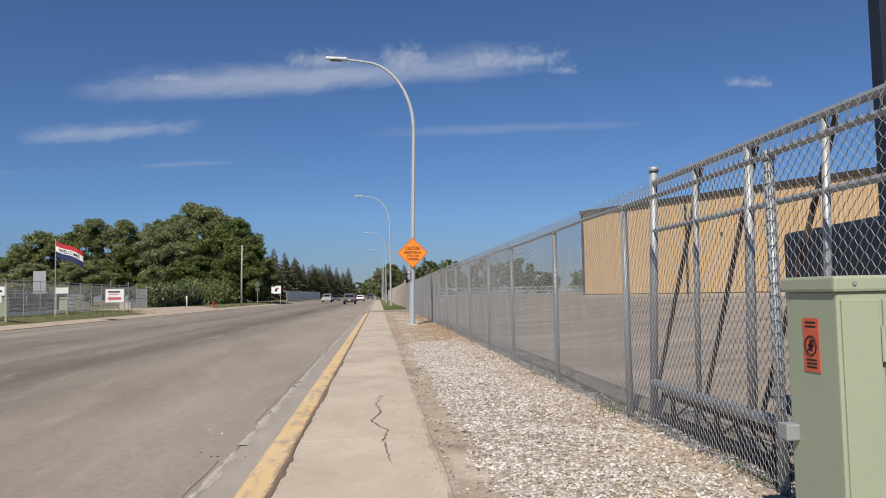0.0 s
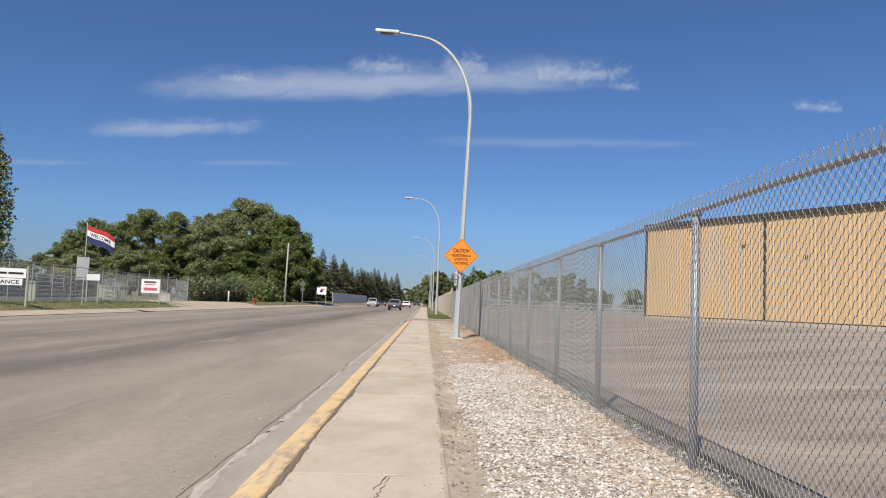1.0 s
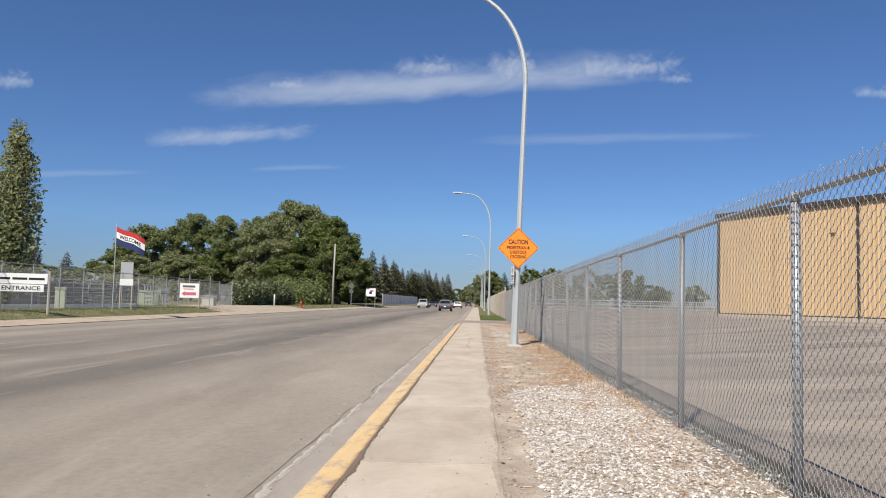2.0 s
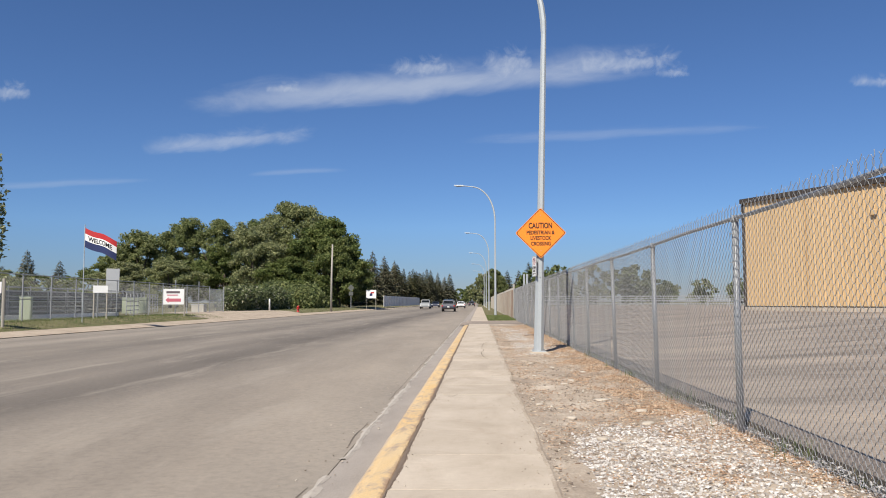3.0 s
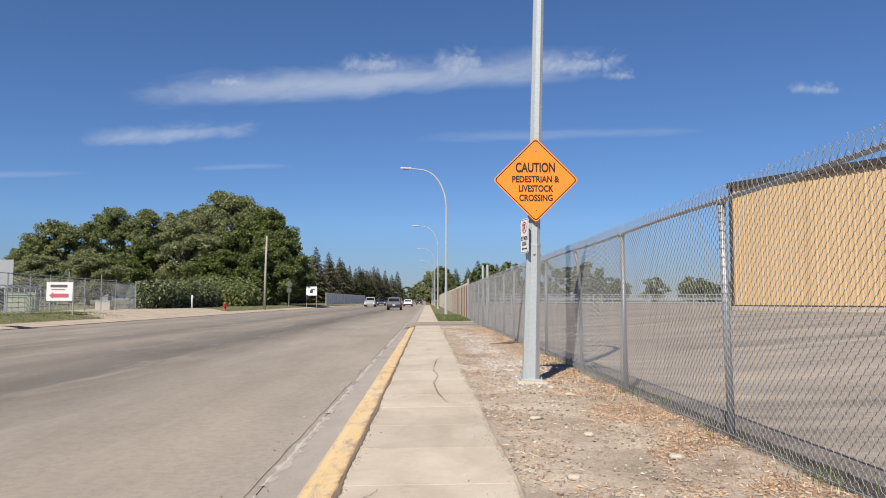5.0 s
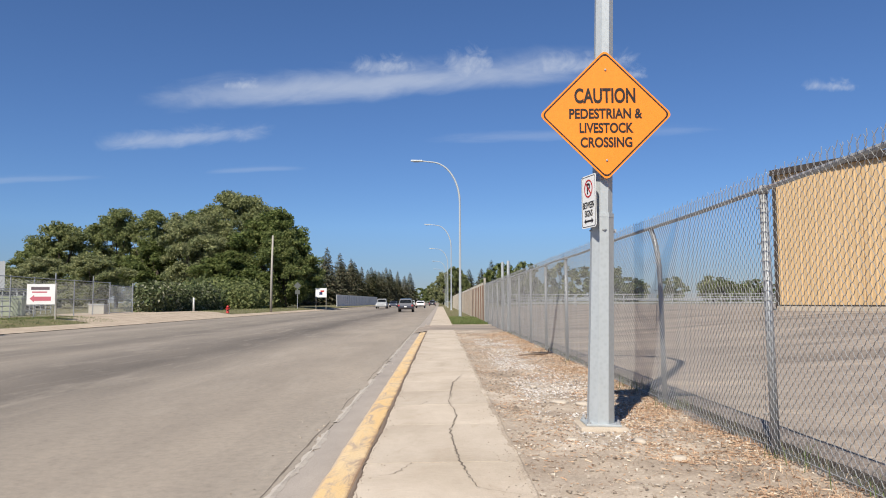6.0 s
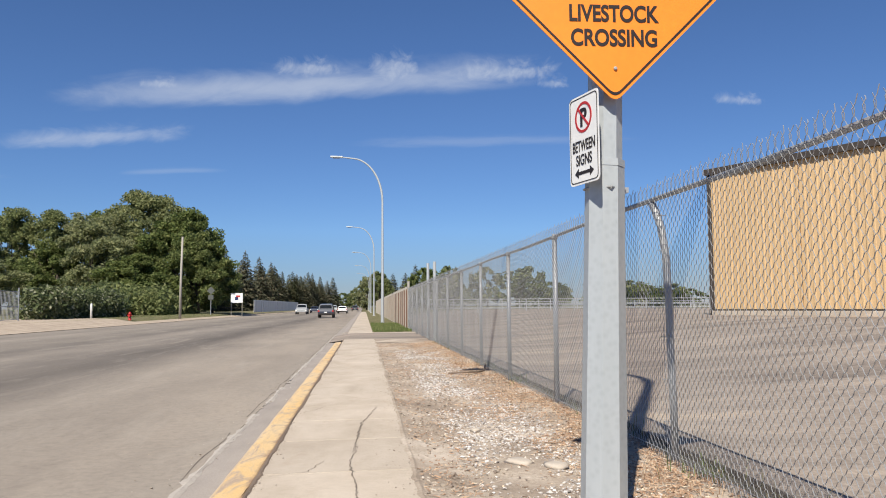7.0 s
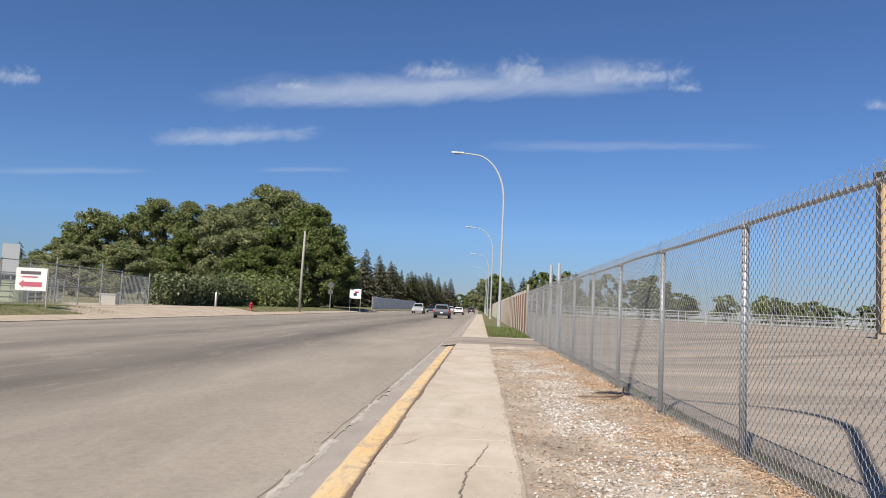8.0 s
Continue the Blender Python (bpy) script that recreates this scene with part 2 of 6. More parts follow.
def leaf_mat(name, stops, trans=0.25):
    m, nt, b = node_mat(name)
    g = nt.nodes.new("ShaderNodeNewGeometry")
    col = ramp(nt, g.outputs["Random Per Island"], stops)
    patch = noise_tex(nt, coords(nt), 0.35, 4)
    col = mixc(nt, 0.7, col, ramp(nt, patch, [(0.3, (0.65, 0.72, 0.6)), (0.7, (1.25, 1.15, 1.0))]), "MULTIPLY")
    oi = nt.nodes.new("ShaderNodeObjectInfo")
    hsv = nt.nodes.new("ShaderNodeHueSaturation")
    for sock, lo, hi in (("Value", 0.78, 1.25), ("Saturation", 1.1, 0.8), ("Hue", 0.512, 0.482)):
        mr = add(nt, "ShaderNodeMapRange", To_Min=lo, To_Max=hi)
        nt.links.new(oi.outputs["Random"], mr.inputs[0])
        nt.links.new(mr.outputs[0], hsv.inputs[sock])
    nt.links.new(col, hsv.inputs["Color"])
    col = hsv.outputs[0]
    nt.links.new(col, b.inputs["Base Color"])
    b.inputs["Roughness"].default_value = 0.75
    b.inputs["Specular IOR Level"].default_value = 0.1
    tr = nt.nodes.new("ShaderNodeBsdfTranslucent")
    nt.links.new(col, tr.inputs["Color"])
    mx = nt.nodes.new("ShaderNodeMixShader")
    mx.inputs[0].default_value = trans
    nt.links.new(b.outputs[0], mx.inputs[1])
    nt.links.new(tr.outputs[0], mx.inputs[2])
    nt.links.new(mx.outputs[0], nt.nodes["Material Output"].inputs["Surface"])
    return m


ASPHALT = asphalt_mat()
YARD = soil_mat("dusty_yard_asphalt", [(0.34, (0.165, 0.137, 0.118)), (0.46, (0.27, 0.226, 0.19)), (0.56, (0.345, 0.288, 0.24)), (0.68, (0.46, 0.372, 0.29))], 14, (0.14, 0.6, 1))
DIRT = soil_mat("dry_verge_soil", [(0.3, (0.20, 0.158, 0.122)), (0.43, (0.37, 0.30, 0.235)), (0.55, (0.47, 0.39, 0.31)), (0.68, (0.64, 0.55, 0.455))])
WEEDY = soil_mat("weedy_grey_soil", [(0.3, (0.10, 0.092, 0.07)), (0.5, (0.165, 0.15, 0.118)), (0.7, (0.27, 0.235, 0.19))], 25)
GRASS = soil_mat("dry_grass_ground", [(0.3, (0.09, 0.10, 0.045)), (0.5, (0.16, 0.15, 0.075)), (0.72, (0.29, 0.235, 0.14))], 8)
SHOULDER = soil_mat("pale_dirt_shoulder", [(0.3, (0.36, 0.29, 0.222)), (0.6, (0.50, 0.41, 0.32)), (0.75, (0.57, 0.48, 0.385))], 12)
CONCRETE = concrete_mat()
GUTTER = grained("gutter_concrete", (0.235, 0.205, 0.18), (0.40, 0.35, 0.305), fine=90, coarse=3.0, rough=0.9, relief=0.5, stretch=(1, 0.35, 1))
SEAM = grained("crumbled_gutter_edge", (0.30, 0.265, 0.23), (0.52, 0.465, 0.405), fine=60, coarse=9, rough=0.95, relief=0.8)
KERB = yellow_kerb_mat()
GALV = galvanised_mat("galvanised_steel")
POLE = galvanised_mat("lamp_pole_steel", (0.45, 0.48, 0.495), 0.5, 0.35)
WIRE = galvanised_mat("fence_wire", (0.35, 0.352, 0.35), 0.45, 0.35)
ORANGE = paint_mat("orange_sign_sheeting", (0.90, 0.255, 0.022), 0.45)
BLACK = paint_mat("black_paint", (0.02, 0.014, 0.012), 0.5)
WHITE = paint_mat("white_paint", (0.78, 0.78, 0.77), 0.5)
RED = paint_mat("red_paint", (0.45, 0.03, 0.03), 0.5)
NAVY = paint_mat("navy_cloth", (0.02, 0.03, 0.10), 0.8)
DARK = grained("dark_painted_steel", (0.012, 0.016, 0.026), (0.03, 0.036, 0.052), rough=0.5, fine=20)
TAN = grained("tan_metal_cladding", (0.49, 0.335, 0.178), (0.615, 0.432, 0.24), fine=3, coarse=0.25, rough=0.6, relief=0.05, spread=0.3, stretch=(1, 1, 0.15))
FASCIA = grained("brown_roof_fascia", (0.035, 0.028, 0.024), (0.07, 0.058, 0.05), rough=0.6)
BOXGREEN = grained("pale_green_enamel", (0.31, 0.345, 0.245), (0.36, 0.395, 0.285), fine=40, coarse=2, rough=0.45, relief=0.04, spread=0.25)
RUST = grained("dark_rusty_steel", (0.045, 0.035, 0.03), (0.11, 0.08, 0.065), rough=0.75, fine=30)
WOOD = grained("weathered_brown_boards", (0.17, 0.088, 0.056), (0.30, 0.168, 0.112), fine=30, coarse=1.0, rough=0.85, stretch=(6, 6, 0.6), object_shift=0.22)
GREYWOOD = grained("grey_timber_pole", (0.25, 0.232, 0.20), (0.42, 0.39, 0.34), fine=40, coarse=2, rough=0.9, stretch=(4, 4, 0.4))
BARK = grained("bark", (0.06, 0.048, 0.036), (0.14, 0.115, 0.09), fine=18, coarse=3, rough=0.95, relief=0.6, dist=0.02)
LEAF = leaf_mat("broadleaf_foliage", [(0.0, (0.115, 0.15, 0.062)), (0.5, (0.215, 0.255, 0.11)), (1.0, (0.35, 0.37, 0.175))], 0.5)
NEEDLE = leaf_mat("spruce_foliage", [(0.0, (0.075, 0.085, 0.058)), (0.6, (0.125, 0.13, 0.08)), (1.0, (0.22, 0.185, 0.12))], 0.25)
HEDGE = leaf_mat("hedge_foliage", [(0.0, (0.09, 0.115, 0.06)), (0.55, (0.16, 0.185, 0.10)), (0.82, (0.22, 0.245, 0.15)), (1.0, (0.46, 0.455, 0.37))])
STRAW = island_mat("dry_straw", [(0.0, (0.29, 0.175, 0.11)), (0.5, (0.46, 0.30, 0.19)), (0.85, (0.57, 0.42, 0.29)), (1.0, (0.66, 0.56, 0.43))], fine=20)
TUFT = island_mat("grass_blades", [(0.0, (0.07, 0.11, 0.03)), (0.6, (0.14, 0.18, 0.06)), (1.0, (0.27, 0.25, 0.12))], fine=20)
DRYWEED = island_mat("dry_weed_blades", [(0.0, (0.08, 0.085, 0.045)), (0.5, (0.17, 0.165, 0.10)), (1.0, (0.36, 0.30, 0.20))], fine=20)
STONES = island_mat("pale_crushed_stone", [(0.0, (0.25, 0.215, 0.19)), (0.25, (0.42, 0.38, 0.345)), (0.7, (0.60, 0.555, 0.515)), (1.0, (0.76, 0.725, 0.69))])
PEBBLES = island_mat("mixed_pebbles", [(0.0, (0.22, 0.175, 0.14)), (0.4, (0.32, 0.265, 0.21)), (0.75, (0.46, 0.395, 0.325)), (1.0, (0.60, 0.54, 0.46))])
BEDDING = grained("joint_dirt", (0.12, 0.088, 0.066), (0.24, 0.18, 0.135), rough=0.95)
CRACK = grained("dark_crack", (0.085, 0.068, 0.054), (0.22, 0.18, 0.145), rough=0.95)
BROKEN = grained("broken_asphalt_edge", (0.055, 0.047, 0.04), (0.15, 0.125, 0.105), fine=40, coarse=6, rough=0.95, relief=0.7)
GLASS = grained("dark_glazing", (0.012, 0.015, 0.018), (0.03, 0.035, 0.04), rough=0.12, relief=0.0, spec=0.6)
TYRE = grained("tyre_rubber", (0.012, 0.012, 0.012), (0.03, 0.03, 0.03), rough=0.85)
REFLECT = paint_mat("decal_red", (0.62, 0.12, 0.06), 0.5)


# ---- builders ----
def put(name, me, mat, parent=None, label=""):
    if isinstance(mat, (list, tuple)):
        for m in mat:
            me.materials.append(m)
    elif mat and not me.materials:
        me.materials.append(mat)
    ob = new(name, me)
    if parent:
        ob.parent = parent
    if label:
        ob["label"] = label
    return ob


def part(name, bm, material, parent=None, label=""):
    me = bpy.data.meshes.new(name)
    bmesh.ops.recalc_face_normals(bm, faces=bm.faces[:])
    bm.to_mesh(me)
    bm.free()
    return put(name, me, material, parent, label)


def data(name, verts, faces):
    me = bpy.data.meshes.new(name)
    me.from_pydata(verts, [], faces)
    me.update()
    return me


def base(name, x, y, z, label, category, group="", rz=0.0, kind=""):
    ob = new(name)
    ob.matrix_basis = pose(x, y, z, 0, 0, rz)
    return tagged(ob, label, category, group, kind)


def box(bm, x0, x1, y0, y1, z0, z1, bevel=0.0):
    m = Matrix.Translation(((x0 + x1) / 2, (y0 + y1) / 2, (z0 + z1) / 2)) @ Matrix.Diagonal((x1 - x0, y1 - y0, z1 - z0, 1))
    r = bmesh.ops.create_cube(bm, size=1, matrix=m)
    if bevel:
        es = list({e for v in r["verts"] for e in v.link_edges})
        bmesh.ops.bevel(bm, geom=es, offset=bevel, segments=2, affect="EDGES", profile=0.6)
    return bm


def tube(bm, pts, radii, sides=10, spin=0.0, caps=True):
    """A round bar swept along points."""
    pts = [Vector(p) for p in pts]
    if isinstance(radii, (int, float)):
        radii = [radii] * len(pts)
    rings = []
    ref = Vector((0, 1, 0.01)) if abs((pts[-1] - pts[0]).normalized().y) < 0.7 else Vector((1, 0, 0.01))
    for i, p in enumerate(pts):
        d = (pts[min(i + 1, len(pts) - 1)] - pts[max(i - 1, 0)]).normalized()
        u = d.cross(ref).normalized()
        w = d.cross(u)
        rings.append([bm.verts.new(p + radii[i] * (math.cos(a) * u + math.sin(a) * w))
                      for a in [spin + 2 * math.pi * k / sides for k in range(sides)]])
    for a, b in zip(rings, rings[1:]):
        for k in range(sides):
            f = bm.faces.new((a[k], a[(k + 1) % sides], b[(k + 1) % sides], b[k]))
            f.smooth = sides > 8
    if caps:
        bm.faces.new(rings[0])
        bm.faces.new(rings[-1][::-1])
    return bm


def bars(name, paths, radius, mat, parent=None, sides=8, label=""):
    bm = bmesh.new()
    for p in paths:
        tube(bm, p, radius, sides)
    return part(name, bm, mat, parent, label)


def boxes(name, dims, mat, parent=None, bevel=0.0, label=""):
    bm = bmesh.new()
    for d in dims:
        box(bm, *d, bevel)
    return part(name, bm, mat, parent, label)


def outline(bm, pts, y0, y1):
    """A flat shape in x and z with thickness along y."""
    a = [bm.verts.new((x, y0, z)) for x, z in pts]
    b = [bm.verts.new((x, y1, z)) for x, z in pts]
    bm.faces.new(a)
    bm.faces.new(b[::-1])
    for i in range(len(pts)):
        j = (i + 1) % len(pts)
        bm.faces.new((a[i], b[i], b[j], a[j]))
    return bm


def rounded(pts, r, n=5):
    """Corner points with each corner rounded."""
    out = []
    k = len(pts)
    for i in range(k):
        p, q, s = (Vector(pts[i - 1]), Vector(pts[i]), Vector(pts[(i + 1) % k]))
        a, b = q + (p - q).normalized() * r, q + (s - q).normalized() * r
        for j in range(n + 1):
            t = j / n
            out.append(tuple((1 - t) ** 2 * a + 2 * t * (1 - t) * q + t * t * b))
    return out


def frame_shape(bm, outer, inner, y0, y1):
    """A closed border between two outlines of the same number of points."""
    k = len(outer)
    rings = [[bm.verts.new((x, y, z)) for x, z in o] for o in (outer, inner) for y in (y0, y1)]
    for ra, rb in ((0, 2), (3, 1), (0, 1), (2, 3)):
        for i in range(k):
            j = (i + 1) % k
            bm.faces.new((rings[ra][i], rings[ra][j], rings[rb][j], rings[rb][i]))
    return bm


def words(name, text, width, height, x, y, z, mat, parent, bold=0.012, label=""):
    """Lettering in the x-z plane that is read from -y, fitted to a width and a height."""
    cu = bpy.data.curves.new(name, "FONT")
    cu.body, cu.align_x, cu.align_y, cu.extrude, cu.offset = text, "CENTER", "CENTER", 0.01, bold
    tmp = bpy.data.objects.new(name, cu)
    scene.collection.objects.link(tmp)
    me = bpy.data.meshes.new_from_object(tmp.evaluated_get(bpy.context.evaluated_depsgraph_get()))
    bpy.data.objects.remove(tmp)
    n = len(me.vertices)
    co = np.empty(n * 3)
    me.vertices.foreach_get("co", co)
    co = co.reshape(n, 3)
    lo, hi = co.min(0), co.max(0)
    co = (co - (lo + hi) / 2) / (hi - lo)
    outc = np.stack([co[:, 0] * width, -co[:, 2] * 0.002, co[:, 1] * height], 1) + np.array([x, y, z])
    me.vertices.foreach_set("co", outc.ravel())
    me.update()
    return put(name, me, mat, parent, label)


def smooth(t):
    t = max(0.0, min(1.0, t))
    return t * t * (3 - 2 * t)


# ---- ground ----
def ground_z(x, y):
    if x < -18.8:
        return -0.12 + 0.44 * smooth((-18.8 - x) / 3.8)
    if x < 0.0:
        return -0.34
    if x < 2.1:
        return -0.07
    return -0.07 + 0.72 * smooth((x - 2.1) / 15.0)


def axis(*spans):
    out = []
    for a, b, n in spans:
        out += [a + (b - a) * i / n for i in range(n)]
    return out + [spans[-1][1]]


GX = axis((-2500, -120, 8), (-120, -34, 10), (-34, -18.81, 18), (-18.81, -18.79, 1), (-18.79, -0.02, 4), (-0.02, 0.0, 1), (0.0, 2.1, 2), (2.1, 20, 20), (20, 120, 12), (120, 2500, 8))
GY = axis((-400, -40, 6), (-40, 140, 45), (140, 500, 18), (500, 2600, 10))
verts = [(x, y, ground_z(x, y)) for y in GY for x in GX]
nx = len(GX)
faces, mats = [], []
for j in range(len(GY) - 1):
    for i in range(nx - 1):
        faces.append((j * nx + i, j * nx + i + 1, (j + 1) * nx + i + 1, (j + 1) * nx + i))
        cx, cy = (GX[i] + GX[i + 1]) / 2, (GY[j] + GY[j + 1]) / 2
        mats.append(1 if 0 < cx < 110 and cy < 135 else 0)
me = data("ground", verts, faces)
ground = put("ground", me, [GRASS, YARD])
me.polygons.foreach_set("material_index", mats)
tagged(ground, "dry grass plain and dusty grey-brown asphalt yard", "ground", kind="structure")

# the carriageway with a low crown
ROAD_X = [-18.8, -17.2, -15.2, -13.0, -11.0, -8.9, -6.8, -4.8, -3.0, -1.74]
ROAD_Y = axis((-60, 0, 10), (0, 120, 40), (120, 900, 30))
rv = [(x, y, -0.13 + 0.07 * (1 - ((x + 10.27) / 8.53) ** 2)) for y in ROAD_Y for x in ROAD_X]
k = len(ROAD_X)
road = put("road", data("road", rv, [(j * k + i, j * k + i + 1, (j + 1) * k + i + 1, (j + 1) * k + i) for j in range(len(ROAD_Y) - 1) for i in range(k - 1)]), ASPHALT)
tagged(road, "sun-bleached worn grey asphalt road with dark wheel tracks", "road", kind="structure")

gutter = boxes("gutter", [(-1.737, -1.40, -60, 600, -0.26, -0.135)], GUTTER)
tagged(gutter, "stained concrete gutter pan beside the kerb", "gutter", kind="structure")

# crumbled edge of the gutter, of uneven width
sv, sf = [], []
rnd = random.Random(4)
n = 520
for i in range(n + 1):
    y = -8 + i * 0.125
    w = max(0.012, 0.024 + 0.022 * noise.noise((y * 1.3, 3, 0)) + 0.02 * noise.noise((y * 5.0, 6, 0)) + 0.02 * rnd.random())
    c = -1.72 + 0.03 * noise.noise((y * 0.8, 9, 0))
    sv += [(c - w * rnd.uniform(0.4, 1.5), y, -0.1275), (c, y, -0.124 + 0.003 * rnd.random()), (c + w * rnd.uniform(0.4, 1.5), y, -0.1335)]
    if i and noise.noise((y * 0.6, 55, 0)) + 0.4 * noise.noise((y * 3.3, 57, 0)) > -0.28:
        a = 3 * (i - 1)
        sf += [(a, a + 1, a + 4, a + 3), (a + 1, a + 2, a + 5, a + 4)]
seam = put("road_edge", data("road_edge", sv, sf), SEAM)
tagged(seam, "pale crumbled joint between asphalt and gutter", "trim", kind="structure")
sv, sf = [], []
for i in range(n + 1):
    y = -8 + i * 0.125
    w = 0.002 + 0.012 * max(0, noise.noise((y * 0.9, 31, 0)) + 0.0) + 0.004 * rnd.random()
    c = -1.80 + 0.045 * noise.noise((y * 1.1, 19, 0))
    sv += [(c - w, y, -0.1265), (c + w, y, -0.1265)]
    if i and noise.noise((y * 0.35, 77, 0)) > -0.12:
        a = 2 * (i - 1)
        sf += [(a, a + 1, a + 3, a + 2)]
tagged(put("road_crack", data("road_crack", sv, sf), CRACK), "dark broken crack along the asphalt edge", "trim", kind="structure")

# kerb in cast lengths
kerb = tagged(new("kerb"), "worn yellow-painted concrete kerb with rounded edge", "kerb", kind="structure")


def kerb_piece(y0, y1, mat, drop=0.0, seed=0):
    r = random.Random(seed)
    steps = max(2, int((y1 - y0) / 0.2))
    prof = [(-1.435, -0.20), (-1.428, -0.12), (-1.405, -0.058), (-1.365, -0.024), (-1.30, -0.011), (-1.165, -0.008), (-1.147, -0.018), (-1.145, -0.2)]
    vs, fs = [], []
    for s in range(steps + 1):
        y = y0 + (y1 - y0) * s / steps
        lower = drop * smooth(s / steps)
        wob = 0.008 * noise.noise((y * 3.1, 1.7, 0))
        for q, (x, z) in enumerate(prof):
            chip = (0.012 if q in (2, 3, 6) else 0.003) * max(0, noise.noise((y * 6.3, q * 7.1, 2.0)))
            vs.append((x + wob + (chip if q < 4 else -chip), y, z - chip - (lower if z > -0.1 else 0)))
        if s:
            a, b = (s - 1) * len(prof), s * len(prof)
            fs += [(a + q, a + q + 1, b + q + 1, b + q) for q in range(len(prof) - 1)]
    fs += [tuple(range(len(prof))), tuple(steps * len(prof) + q for q in range(len(prof)))[::-1]]
    return put("kerb_stone", data("kerb_stone", vs, fs), mat, kerb)


y = -14.2
i = 0
while y < 46.9:
    kerb_piece(y, min(y + 2.99, 46.9), KERB, 0, i)
    y += 3.0
    i += 1
kerb_piece(46.92, 48.6, KERB, 0.10, 77)
boxes("dropped_kerb", [(-1.42, -1.137, 48.6, 57.0, -0.28, -0.112)], GUTTER, kerb, 0.01)
for y in range(57, 240, 6):
    kerb_piece(y, y + 5.98, GUTTER, 0, y)

# sidewalk slabs
pavement = tagged(new("pavement"), "pale sun-bleached concrete sidewalk with cracked slabs", "pavement", kind="structure")


def slab(y0, y1, tilt):
    bm = bmesh.new()
    box(bm, -1.141, 0.0, y0 + 0.006, y1 - 0.006, -0.14, 0.0, 0.004)
    for v in bm.verts:
        if v.co.z > -0.1:
            v.co.z += 0.0122 * v.co.x + tilt * (v.co.y - y0) + 0.0015 * noise.noise((v.co.x * 3, v.co.y, 0))
    return part("slab", bm, CONCRETE, pavement)


joints = [-14.5, -12, -9.5, -7, -4.5, -2, 0.6, 3.4, 5.8, 8.0, 10.1, 11.26, 12.4, 13.63, 15.12, 16.4, 17.6, 18.8, 20.0, 21.1, 22.3, 23.4, 25.1, 26.5, 27.85, 29.05, 30.2, 31.4, 32.6, 33.8, 35.0, 36.2, 37.5, 38.8, 40.1, 41.5, 43, 44.5, 46, 48.9]
joints2 = [55.5 + 3.0 * i for i in range(48)]
for js in (joints, joints2):
    for a, b in zip(js, js[1:]):
        slab(a, b, rnd.uniform(-0.0015, 0.0015))
boxes("bedding", [(-1.14, -0.004, -14.5, 48.9, -0.3, -0.024), (-1.14, -0.004, 55.5, 196, -0.3, -0.024)], BEDDING, pavement)

# crossing of the yard entrance
me = data("drive", [(x, y, -0.014 if x > -1.1 else -0.13) for y in (48.9, 52, 55.5) for x in (-1.74, -1.0, 0.4, 2.2)],
          [(a + b, a + b + 1, a + b + 5, a + b + 4) for a in (0, 4) for b in (0, 1, 2)])
tagged(put("driveway", me, YARD), "dusty grey-brown asphalt crossing between the yard gate and the road", "driveway", kind="structure")


def crack(pts, width, seed):
    r = random.Random(seed)
    fine = []
    for (x0, y0), (x1, y1) in zip(pts, pts[1:]):
        m = max(3, int(math.hypot(x1 - x0, y1 - y0) / 0.05))
        for s in range(m):
            t = s / m
            fine.append((x0 + (x1 - x0) * t + r.uniform(-0.014, 0.014), y0 + (y1 - y0) * t + r.uniform(-0.01, 0.01)))
    fine.append(pts[-1])
    vs, fs = [], []
    for s, (x, y) in enumerate(fine):
        w = width * (0.35 + 0.9 * r.random()) * (0.25 + 0.75 * math.sin(math.pi * (s + 0.5) / len(fine)))
        vs += [(x - w, y, 0.004 + 0.0122 * x), (x + w, y, 0.004 + 0.0122 * x)]
        if s:
            a = 2 * (s - 1)
            fs.append((a, a + 1, a + 3, a + 2))
    return put("crack", data("crack", vs, fs), CRACK, pavement, "dark jagged crack in the slab")


crack([(-0.40, 3.35), (-0.48, 2.6), (-0.43, 1.99), (-0.53, 1.48), (-0.43, 1.09), (-0.37, 0.91), (-0.41, 0.48), (-0.36, -0.4)], 0.008, 1)
crack([(-0.21, 3.41), (-0.43, 3.32), (-0.49, 2.94)], 0.007, 2)
crack([(-0.43, 27.5), (-0.50, 26.85), (-0.42, 25.7), (-0.46, 25.1), (-0.50, 24.8), (-0.45, 23.5), (-0.36, 22.65), (-0.1, 22.42), (0.0, 22.4)], 0.0075, 3)
crack([(-0.23, 30.0), (-0.41, 28.75), (-0.47, 27.2)], 0.007, 4)
crack([(-1.1, 25.1), (-0.5, 25.15)], 0.006, 5)
crack([(-1.1, 30.9), (-0.6, 31.1), (-0.2, 30.6)], 0.004, 6)
for i, (yy, xr) in enumerate(((22.9, -0.9), (26.4, -0.8), (33.1, -0.85), (29.7, -0.95), (16.0, -0.9), (18.2, -1.0))):
    crack([(-1.12, yy), (xr, yy + 0.15), (xr + 0.1, yy + 0.5)], 0.004, 20 + i)

